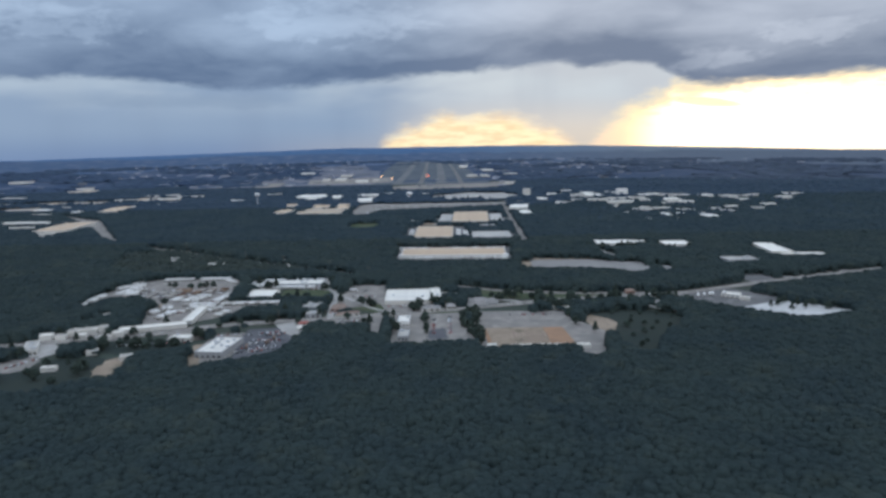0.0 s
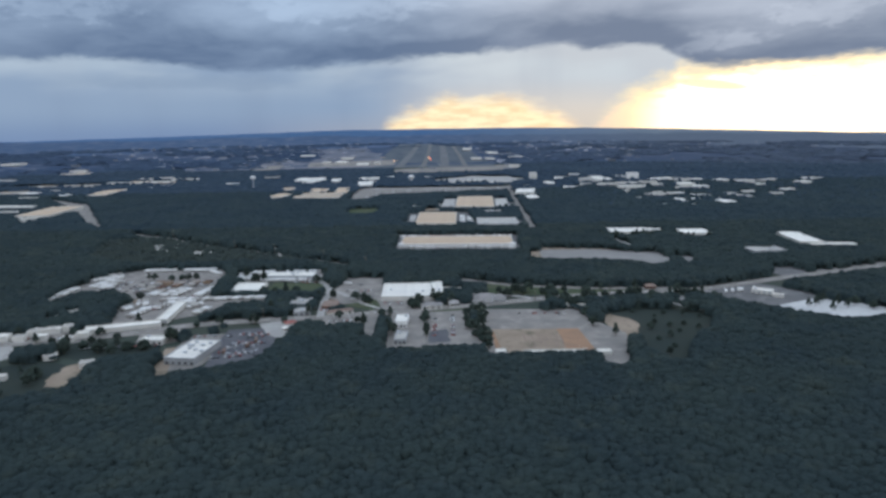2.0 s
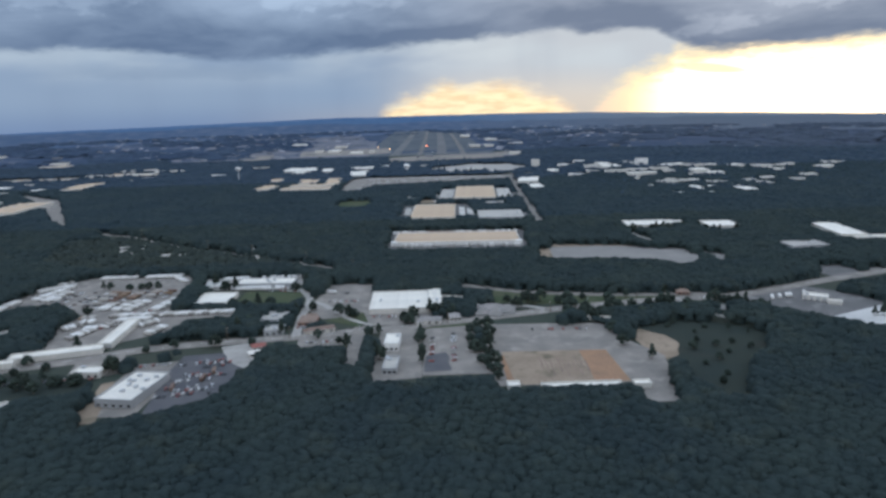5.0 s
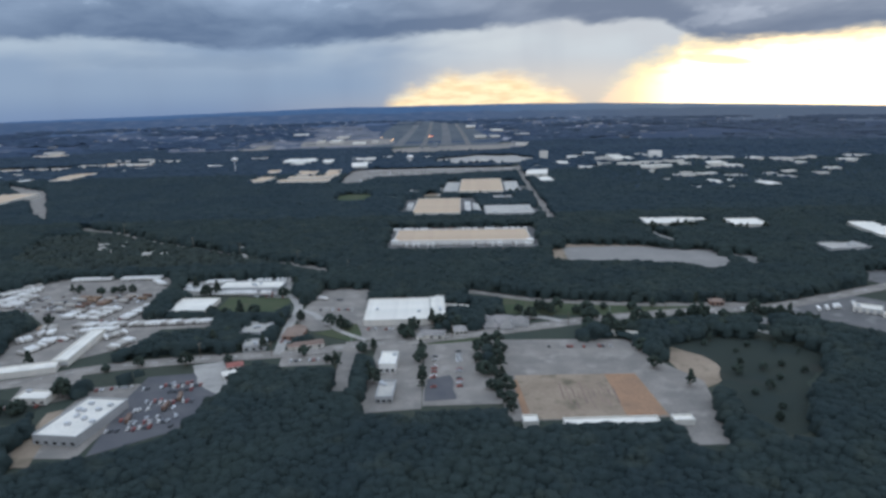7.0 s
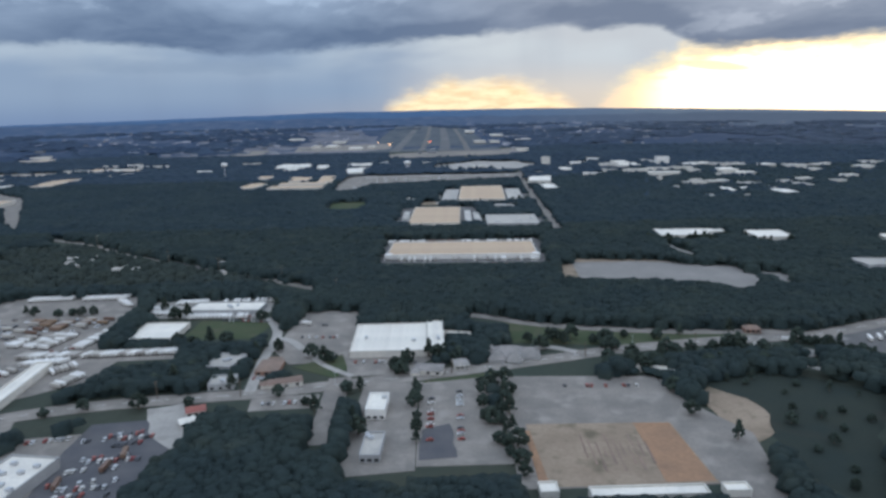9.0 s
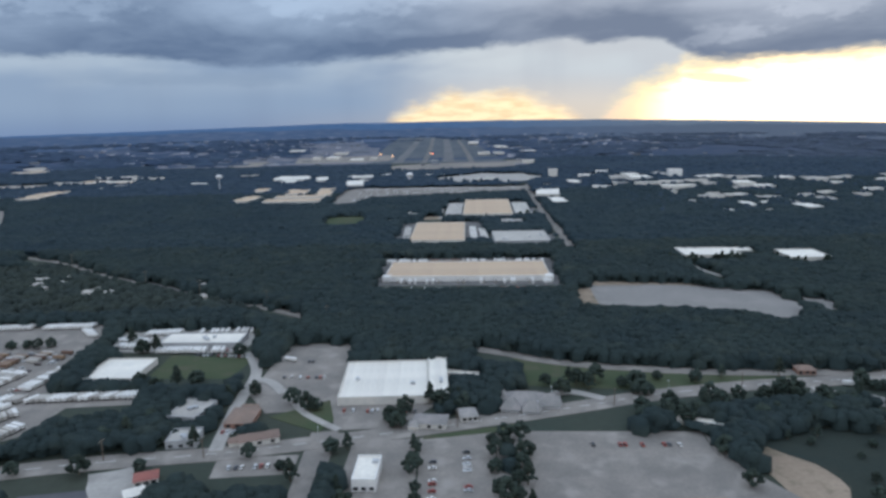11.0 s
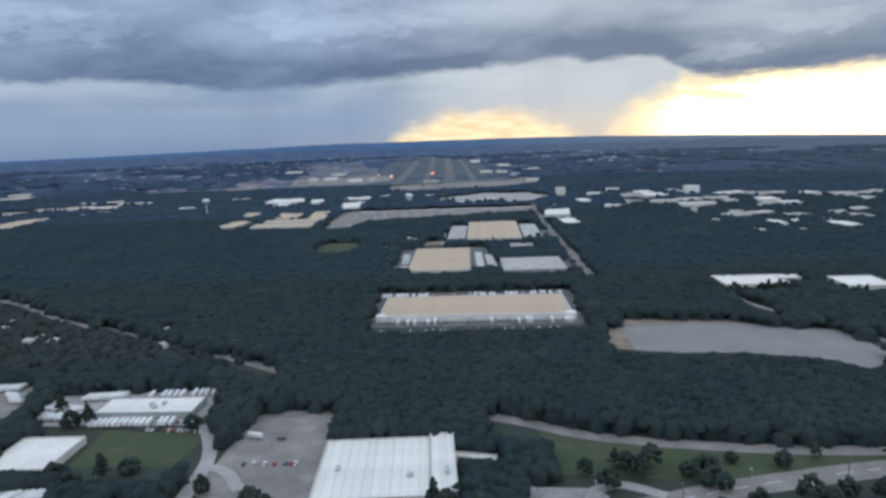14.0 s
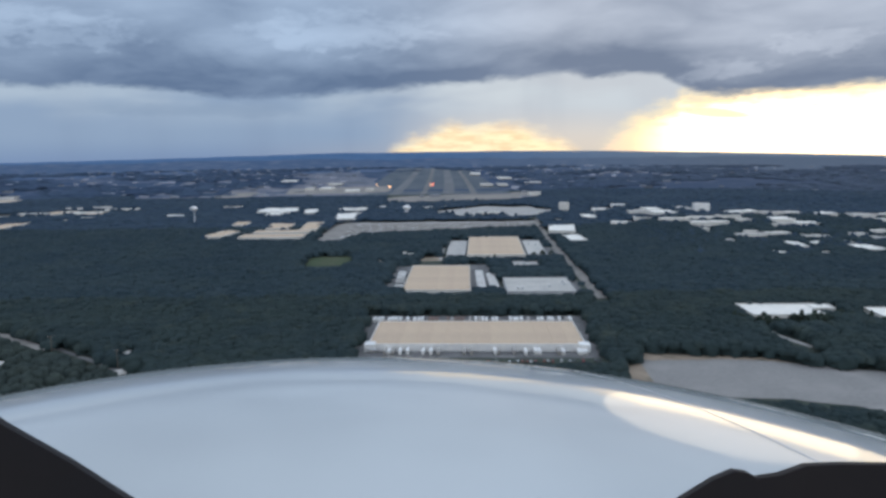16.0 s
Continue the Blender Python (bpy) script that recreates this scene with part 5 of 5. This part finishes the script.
plant([(-85, 825), (-74, 815), (-69, 815), (-20, 798), (-14, 794), (-11, 808), (-51, 759), (-42, 762), (-5, 761), (16, 826), (22, 820), (138, 782), (132, 790), (149, 797), (156, 785), (168, 794), (173, 787), (99, 853), (108, 846), (117, 851), (132, 840), (142, 840), (82, 846), (90, 830), (45, 756), (56, 751), (46, 772), (55, 769)])
plant([(-371, 949), (-363, 948), (-340, 946), (-327, 947), (-317, 944), (-308, 947), (-340, 848)], 0.7, 0.95)
plant([(-146, 918), (-136, 938), (-125, 907), (-243, 950), (-226, 930), (-215, 930), (-162, 773), (-152, 772), (-171, 779), (-165, 798), (-182, 774), (-95, 756), (-199, 860), (-181, 843), (-172, 858), (-161, 866), (-128, 831), (-113, 840)])
plant([(-46, 728), (-42, 717), (-16, 788), (-5, 736), (38, 734), (40, 712), (43, 687), (53, 722), (53, 681), (53, 652), (52, 745), (52, 700), (135, 790), (162, 715), (164, 749), (176, 683), (-37, 700), (-75, 742), (-67, 730), (-129, 769), (40, 750), (39, 765), (52, 735), (53, 664)], 0.7, 1.1)
plant([(4, 821), (10, 816), (26, 812), (134, 802), (152, 803), (231, 822), (239, 820), (264, 805), (290, 833), (295, 826), (296, 800), (301, 792), (185, 846), (205, 852), (160, 852), (245, 852), (310, 800), (200, 815), (215, 812), (180, 812)])
plant([(103, 845), (110, 838), (139, 829), (146, 826), (138, 792), (146, 790), (156, 792), (163, 791), (170, 796), (231, 822), (237, 818), (265, 801), (258, 804), (271, 806), (301, 827), (305, 819), (310, 812), (314, 803), (323, 791), (318, 797), (183, 801), (191, 778), (200, 784), (210, 786), (220, 782), (230, 788), (240, 784), (254, 814), (248, 800)], 0.8, 1.25)
plant([(48, 672), (47.6, 684), (48, 697), (47.8, 709), (48, 722), (47.6, 735), (48, 748), (47.8, 760), (48, 772), (-3.2, 690), (-3.2, 704), (-3.4, 718), (-3.2, 744), (-3.2, 758)], 0.45, 0.7)
plant([(-330, 660), (-318, 672), (-300, 660), (-290, 676), (-276, 668), (-262, 672), (-336, 672), (-380, 570), (-366, 590), (-350, 575), (-340, 612), (-322, 600), (-330, 565), (-318, 585), (-360, 612), (-400, 640), (-414, 650), (-426, 668), (-424, 690), (-348, 712), (-356, 688), (-340, 686), (-372, 690), (-404, 716), (-322, 712)], 0.6, 1.05)
plant([(215, 700), (224, 716), (236, 706), (240, 690), (252, 712), (262, 700), (226, 676), (212, 668), (220, 648), (210, 632), (232, 740), (246, 752), (262, 742), (276, 734), (214, 756), (204, 762), (222, 764)], 0.4, 0.75)
plant([(409, 769), (417, 769), (433, 786), (439, 767), (445, 759), (460, 770), (425, 752), (470, 755)], 0.7, 1.0)
plant([(-250, 700), (-244, 690), (-300, 700), (-320, 690), (-285, 655), (-300, 668), (-262, 668), (-236, 735), (-215, 742), (-180, 742), (-150, 746), (-330, 745), (-300, 748)], 0.7, 1.1)

plant([(384, 1212), (392, 1215), (401, 1218), (409, 1214), (417, 1222), (426, 1212), (366, 1206), (322, 1205), (436, 1184), (447, 1187), (474, 1188), (431, 1200), (398, 1208)], 0.8, 1.1)

plant([(296, 1215), (300, 1209), (310, 1215), (352, 1213), (357, 1209), (362, 1205), (369, 1208), (376, 1210), (384, 1204), (392, 1206), (408, 1232), (320, 1206), (330, 1203), (304, 1222), (398, 1216), (412, 1220)], 0.9, 1.2)
plant([(195, 1645), (179, 1630), (163, 1615), (148, 1588), (117, 1588), (100, 1590), (90, 1592), (72, 1590), (126, 1520), (160, 1524), (118, 1540), (164, 1550)], 0.7, 1.0)

# ---- vehicles ----
WHEEL = cyl(bmesh.new(), 0, 0, -0.15, 0.15, 0.36, 0.36, 12, "x")
WHEEL = mesh_of("wheel", WHEEL)
WHEEL.materials.append(MATS["rubber"])
AXLE = mesh_of("wheel", cyl(bmesh.new(), 0, 0, -0.25, 0.25, 0.5, 0.5, 12, "x"))
AXLE.materials.append(MATS["rubber"])


def trailer(mat, label):
    root = thing("box_trailer", label, "box trailer", pose(0, 0, -500), "parked box trailers")
    bm = boxed((-1.2, 1.2, -4.9, 4.9, 1.0, 3.3))
    bmesh.ops.bevel(bm, geom=bm.edges[:], offset=0.08, segments=1, affect="EDGES")
    part("box", bm, mat, root)
    chassis = part("chassis", boxed((-1.0, 1.0, -4.6, 4.6, 0.75, 1.0)), "dock_door", root)
    for x in (-1.0, 0.8):
        part("support_leg", boxed((x, x + .2, 2.8, 3.0, 0.0, 0.75)), "galvanised", chassis)
    for y in (-3.9, -2.8):
        for x in (-1.0, 1.0):
            piece(AXLE, root, pose(x, y, 0.5))
    return root


def car(mat, label):
    root = thing("car", label, "car", pose(0, 0, -500), "parked cars")
    bm = boxed((-0.9, 0.9, -2.2, 2.2, 0.35, 0.95))
    bmesh.ops.bevel(bm, geom=bm.edges[:], offset=0.14, segments=2, affect="EDGES")
    part("body", bm, mat, root)
    bm = bmesh.new()
    lo = [bm.verts.new(p) for p in ((-.8, -1.7, .95), (.8, -1.7, .95), (.8, 1.0, .95), (-.8, 1.0, .95))]
    hi = [bm.verts.new(p) for p in ((-.65, -1.2, 1.5), (.65, -1.2, 1.5), (.65, .4, 1.5), (-.65, .4, 1.5))]
    for j in range(4):
        bm.faces.new((lo[j], lo[(j + 1) % 4], hi[(j + 1) % 4], hi[j]))
    part("window", bm, "dark_glass", root)
    part("roof", boxed((-.66, .66, -1.22, .42, 1.46, 1.53)), mat, root)
    for x in (-.8, .8):
        for y in (-1.4, 1.4):
            piece(WHEEL, root, pose(x, y, 0.36))
    return root


class Fleet:
    """Hands out copies of a prototype; the first one used is the prototype itself."""

    def __init__(self, made):
        self.made, self.used = made, False

    def park(self, x, y, z, turn):
        m = pose(x, y, z, 0, 0, turn)
        if self.used:
            return copy_thing(self.made, m)
        self.used = True
        self.made.matrix_basis = m
        return self.made


TRAILERS = Fleet(trailer("white_paint", "white box trailer parked on its wheels"))
GREY_TRAILERS = Fleet(trailer("grey_roof", "dull grey box trailer parked on its wheels"))
RUSTY_TRAILERS = Fleet(trailer("rusty_body", "rusty brown box trailer parked on its wheels"))
CARS = [Fleet(car("pale_body", "pale parked car with dark windows")), Fleet(car("dark_body", "dark parked car with dark windows")), Fleet(car("red_body", "red parked car with dark windows")), Fleet(car("white_paint", "white parked car with dark windows"))]
lot = random.Random(9)


def row(fleets, a, b, n, turn, z=0.2, full=1.0, slack=0.3):
    for i in range(n):
        if lot.random() > full:
            continue
        t = (i + .5) / n
        lot.choice(fleets).park(a[0] + (b[0] - a[0]) * t + lot.uniform(-slack, slack), a[1] + (b[1] - a[1]) * t + lot.uniform(-slack, slack), z, turn + lot.uniform(-1.5, 1.5))


FAR_ROWS = []


def far_row(mats, a, b, n, turn, full):
    """Trailers of the far dock yards, gathered to be joined."""
    for i in range(n):
        if lot.random() < full:
            t = (i + .5) / n
            FAR_ROWS.append((lot.choice(mats), a[0] + (b[0] - a[0]) * t + lot.uniform(-.3, .3), a[1] + (b[1] - a[1]) * t + lot.uniform(-.6, .6), turn + lot.uniform(-1.5, 1.5), lot.uniform(3.3, 4.0)))


row([TRAILERS], (-396, 998), (-353, 1000), 13, -6)
row([TRAILERS], (-342, 998), (-298, 1000), 14, -4)
row([TRAILERS, TRAILERS, GREY_TRAILERS], (-262, 838), (-190, 842), 21, -28, 0.15)
row([TRAILERS], (-258, 958), (-234, 952), 7, -35)
row([TRAILERS], (-256, 944), (-226, 940), 8, -30)
row([TRAILERS], (-240, 974), (-212, 976), 9, -10)
row([TRAILERS], (-215, 930), (-160, 928), 15, 4, full=.7)
row([TRAILERS], (-196, 975), (-140, 977), 13, 3, full=.85)
row([TRAILERS], (-438, 942), (-414, 968), 8, -20)
row([TRAILERS], (-428, 925), (-400, 905), 8, -20, full=.7)
row([TRAILERS], (-300, 988), (-285, 970), 4, 80)
row([TRAILERS], (-300, 822), (-270, 826), 8, -30)
far_row(['white_paint', 'white_paint', 'grey_roof'], (-44, 1140.5), (20, 1137), 20, -3, .5)
far_row(['white_paint', 'grey_roof', 'grey_roof'], (22, 1137), (86, 1134), 20, -3, .35)
far_row(['white_paint', 'white_paint', 'grey_roof'], (88, 1133.5), (136, 1131), 15, -3, .5)
far_row(['white_paint'], (-56, 1246), (-2, 1243), 15, -3, .7)
far_row(['rusty_body', 'grey_roof', 'rusty_body'], (2, 1244), (46, 1241), 12, -3, .85)
far_row(['white_paint', 'white_paint', 'grey_roof'], (48, 1241), (144, 1236), 28, -3, .75)
far_row(['white_paint'], (66, 1380), (70, 1500), 20, 87, .8)
far_row(['white_paint'], (82, 1372), (84, 1480), 18, 87, .7)
far_row(['white_paint'], (-36, 1385), (-34, 1510), 18, 87, .6)
row([TRAILERS], (345, 832), (392, 845), 11, -20, full=.7)
row(CARS, (-60, 1116), (146, 1110), 60, -3, full=.55)
row(CARS, (-184, 921), (-138, 914), 16, 10, full=.9)
row(CARS, (-176, 931), (-148, 928), 9, 10, full=.9)
row(CARS, (-105, 870), (-70, 868), 12, 0, full=.5)
row(CARS, (-104, 900), (-72, 900), 11, 0, full=.4)
row(CARS, (-52, 812), (-4, 809), 16, 0, full=.5)
row(CARS, (4, 690), (6, 760), 22, 90, full=.35)
row(CARS, (66, 762), (150, 758), 28, 0, full=.3)
row(CARS, (-196, 700), (-150, 706), 16, 5, full=.6)
row(CARS, (-190, 676), (-150, 680), 14, 5, full=.6)
row(CARS, (-186, 650), (-158, 652), 10, 5, full=.6)
SCRAP = CARS[1:3] + [RUSTY_TRAILERS]
for k in range(6):
    row(CARS + SCRAP, (-193 + k * 2, 640 + k * 13), (-154 - k * 1.5, 646 + k * 13), 13, 12 * (k % 2), full=.55, slack=.8)
TRAILERS.park(-103, 903, 0.2, 70)
TRAILERS.park(284, 834, 0.3, 78)
row(CARS, (-396, 642), (-408, 686), 14, 65, full=.6)
row(CARS, (-398, 604), (-380, 634), 10, 20, full=.6)
row(CARS, (-396, 704), (-342, 704), 16, 0, full=.5)
row(CARS, (-104, 744), (-74, 746), 9, 0, full=.6)
row(CARS, (22, 690), (24, 760), 22, 90, full=.4)
row(CARS, (-228, 700), (-200, 705), 9, 5, full=.7)
row(CARS, (-322, 672), (-250, 678), 24, 8, full=.6)
row(CARS, (-120, 786), (-98, 786), 7, 0, full=.7)
for k in range(6):
    row(CARS, (-325 + k * 9, 788 + k * 4), (-300 + k * 5, 850 + k * 3), 16, 96, full=.22)
for tone, says in (("white_paint", "rows of white box trailers at the warehouse docks"), ("grey_roof", "dull grey box trailers at the warehouse docks"), ("rusty_body", "rusty box trailers behind the long warehouse")):
    bm = bmesh.new()
    for mat, x, y, turn, tall in FAR_ROWS:
        if mat == tone:
            m = pose(x, y, 0.2, 0, 0, turn)
            for x0, x1, y0, y1, z0, z1 in ((-1.25, 1.25, -5.2, 5.2, 1.0, tall), (-1.0, 1.0, -5.0, 5.0, 0.7, 1.0), (-1.15, 1.15, -4.4, -3.0, 0.0, 0.7), (-1.0, 1.0, 2.8, 3.1, 0.0, 0.7)):
                before = len(bm.verts)
                box(bm, x0, x1, y0, y1, z0, z1)
                bm.verts.ensure_lookup_table()
                for v in bm.verts[before:]:
                    v.co = m @ v.co
    tagged(part("parked_trailers", bm, tone), says, "parked trailers", kind="stuff")
# the deeper rows of the terminal and the great car park: more than one could count
many = random.Random(3)


def rows_of_cars(name, spots, mat, label):
    bm = bmesh.new()
    for x, y, long, wide_v, tall in spots:
        box(bm, x - wide_v / 2, x + wide_v / 2, y - long / 2, y + long / 2, 0.35, tall * .6)
        box(bm, x - wide_v * .42, x + wide_v * .42, y - long * .33, y + long * .25, tall * .6, tall)
    tagged(part(name, bm, mat), label, "parked vehicles", kind="stuff")


MIXED = [TRAILERS] * 3 + [GREY_TRAILERS] * 3
WORN = [RUSTY_TRAILERS] * 2 + [GREY_TRAILERS] + CARS[:2]
for a, b, n, turn, fleets, full in (
        ((-447, 842), (-442, 905), 19, 86, MIXED, .9), ((-442, 938), (-426, 984), 14, 71, MIXED, .95), ((-426, 906), (-412, 962), 17, 76, MIXED, .95),
        ((-412, 900), (-402, 940), 12, 78, MIXED, .8), ((-398, 898), (-392, 930), 9, 80, WORN, .4),
        ((-332, 861), (-328, 884), 8, 80, MIXED, .9), ((-318, 858), (-305, 891), 11, 70, MIXED, .95), ((-305, 856), (-296, 888), 10, 72, MIXED, .95), ((-276, 855), (-268, 897), 13, 78, MIXED, .95),
        ((-366, 890), (-360, 934), 12, 80, WORN, .5), ((-350, 880), (-346, 934), 15, 82, WORN, .55), ((-336, 892), (-334, 934), 12, 82, WORN, .6), ((-320, 900), (-316, 934), 10, 82, WORN, .7), ((-304, 898), (-300, 934), 10, 82, WORN, .7), ((-288, 900), (-285, 934), 10, 82, WORN, .6),
        ((-341, 799), (-328, 813), 6, 40, MIXED, .9), ((-321, 771), (-312, 794), 8, 60, MIXED, .9), ((-334, 818), (-320, 822), 5, 10, MIXED, .9), ((-304, 802), (-296, 819), 6, 66, MIXED, .9), ((-320, 798), (-308, 801), 4, 10, MIXED, .9),
        ((-340, 832), (-326, 834), 5, 8, WORN, .9), ((-270, 804), (-258, 819), 6, 40, MIXED, .95), ((-253, 778), (-245, 800), 7, 66, MIXED, .95), ((-312, 838), (-266, 838), 14, -20, MIXED, .8)):
    row(fleets, a, b, n, turn, full=full, slack=.35)
light_spots, dark_spots = [], []
for k in range(9):
    for i in range(26):
        x, y = -420 + k * 15.5 + many.uniform(-.4, .4), 872 + i * 3.1
        if many.random() < .3 and -390 < x < -280 and x > -424 + max(0, (905 - y)) * .9 and not 936 < y < 954:
            (light_spots if many.random() < .5 else dark_spots).append((x, y, 2.0, 4.6, 1.5))
for k in range(17):
    for i in range(70):
        x, y = -170 + i * 5.6 + many.uniform(-.5, .5), 1815 + k * 19.0
        if y > 1800 + max(0, x + 130) * .5 and many.random() < .55 and k % 4 != 3:
            (light_spots if many.random() < .6 else dark_spots).append((x, y, 4.6, 2.0, 1.5))
material("fleet_pale", (0.62, 0.62, 0.62), 0.45, (0.5, 0.5, 0.51), 0.1, 1.0, island=0.3)
material("fleet_dark", (0.14, 0.105, 0.09), 0.45, (0.09, 0.08, 0.085), 0.1, 1.0, island=0.5)
rows_of_cars("parked_vehicles", light_spots, "fleet_pale", "rows of pale parked vehicles")
rows_of_cars("parked_vehicles", dark_spots, "fleet_dark", "rows of dark and rusty parked vehicles")

# ---- poles and lamps ----
def utility_pole(x, y, h, turn, label="weathered wooden utility pole with a crossarm"):
    root = thing("utility_pole", label, "utility pole", pose(x, y, 0, 0, 0, turn), "utility poles")
    part("pole", cyl(bmesh.new(), 0, 0, 0, h, 0.32, 0.22, 8), "wood_pole", root)
    arm = part("crossarm", boxed((-2.2, 2.2, -.12, .12, h - 1.4, h - 1.1)), "wood_pole", root)
    for dx in (-2.0, 0, 2.0):
        part("insulator", cyl(bmesh.new(), dx, 0, h - 1.1, h - .7, 0.12, 0.08, 6), "white_paint", arm)


for x, y, h in ((-313, 1144, 19), (-241, 1107, 17), (-157, 1055, 17), (-454, 1258, 19), (-174, 756, 13), (-90, 1000, 16), (-120, 757, 12), (20, 786, 12), (120, 812, 12), (210, 832, 12)):
    utility_pole(x, y, h, 35 if y > 950 else 80)


def street_lamp(x, y, turn, lit):
    root = thing("street_lamp", "tall street lamp with a lit white head" if lit else "tall grey street lamp with a dark head", "street lamp", pose(x, y, 0, 0, 0, turn), "street lamps")
    part("pole", cyl(bmesh.new(), 0, 0, 0, 9, 0.14, 0.08, 8), "galvanised", root)
    arm = part("arm", boxed((0, 1.8, -.05, .05, 8.8, 8.92)), "galvanised", root)
    bm = boxed((1.2, 2.2, -.4, .4, 8.55, 8.8))
    bmesh.ops.bevel(bm, geom=bm.edges[:], offset=0.08, segments=1, affect="EDGES")
    part("head", bm, "lamp_white" if lit else "galvanised", arm, "glowing lamp head" if lit else "")


for x, y, lit in ((38, 828, True), (82, 822, False), (-60, 772, False), (70, 800, False), (160, 828, False)):
    street_lamp(x, y, 90, lit)

# ---- nose of the aircraft that carries the camera, hung in mid-air to fit the last view ----
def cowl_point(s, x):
    """The engine cowling's skin, curved to fit the camera's last view: s metres ahead and x to the right of the eye."""
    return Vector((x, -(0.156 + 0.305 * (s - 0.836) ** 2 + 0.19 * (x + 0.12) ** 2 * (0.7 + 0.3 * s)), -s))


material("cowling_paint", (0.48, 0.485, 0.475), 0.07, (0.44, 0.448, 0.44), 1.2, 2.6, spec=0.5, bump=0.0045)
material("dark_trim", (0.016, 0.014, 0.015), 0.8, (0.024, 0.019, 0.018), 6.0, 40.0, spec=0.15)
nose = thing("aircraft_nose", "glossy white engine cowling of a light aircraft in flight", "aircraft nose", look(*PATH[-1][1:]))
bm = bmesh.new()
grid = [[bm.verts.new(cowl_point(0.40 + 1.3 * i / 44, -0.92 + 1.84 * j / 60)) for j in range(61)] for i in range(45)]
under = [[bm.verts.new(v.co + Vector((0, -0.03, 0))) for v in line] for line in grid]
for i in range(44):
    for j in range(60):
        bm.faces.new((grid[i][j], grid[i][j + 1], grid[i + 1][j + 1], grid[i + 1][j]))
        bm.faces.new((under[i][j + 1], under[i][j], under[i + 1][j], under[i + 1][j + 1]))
for j in range(60):     # a firewall plate, hiding the dark underside from the approaching camera
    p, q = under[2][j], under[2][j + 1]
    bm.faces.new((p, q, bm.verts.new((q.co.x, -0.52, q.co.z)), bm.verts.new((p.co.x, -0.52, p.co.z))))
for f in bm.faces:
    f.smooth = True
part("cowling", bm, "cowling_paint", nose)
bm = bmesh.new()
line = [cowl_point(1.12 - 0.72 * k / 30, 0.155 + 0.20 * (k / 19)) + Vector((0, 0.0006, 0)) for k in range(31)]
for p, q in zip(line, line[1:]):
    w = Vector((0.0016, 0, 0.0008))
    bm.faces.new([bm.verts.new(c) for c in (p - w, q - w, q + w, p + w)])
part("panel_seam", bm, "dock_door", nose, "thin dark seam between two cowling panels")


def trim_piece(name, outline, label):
    """A dark moulding close to the eye, outlined to fit the camera's view in the plane 0.4 m ahead, 30 mm thick."""
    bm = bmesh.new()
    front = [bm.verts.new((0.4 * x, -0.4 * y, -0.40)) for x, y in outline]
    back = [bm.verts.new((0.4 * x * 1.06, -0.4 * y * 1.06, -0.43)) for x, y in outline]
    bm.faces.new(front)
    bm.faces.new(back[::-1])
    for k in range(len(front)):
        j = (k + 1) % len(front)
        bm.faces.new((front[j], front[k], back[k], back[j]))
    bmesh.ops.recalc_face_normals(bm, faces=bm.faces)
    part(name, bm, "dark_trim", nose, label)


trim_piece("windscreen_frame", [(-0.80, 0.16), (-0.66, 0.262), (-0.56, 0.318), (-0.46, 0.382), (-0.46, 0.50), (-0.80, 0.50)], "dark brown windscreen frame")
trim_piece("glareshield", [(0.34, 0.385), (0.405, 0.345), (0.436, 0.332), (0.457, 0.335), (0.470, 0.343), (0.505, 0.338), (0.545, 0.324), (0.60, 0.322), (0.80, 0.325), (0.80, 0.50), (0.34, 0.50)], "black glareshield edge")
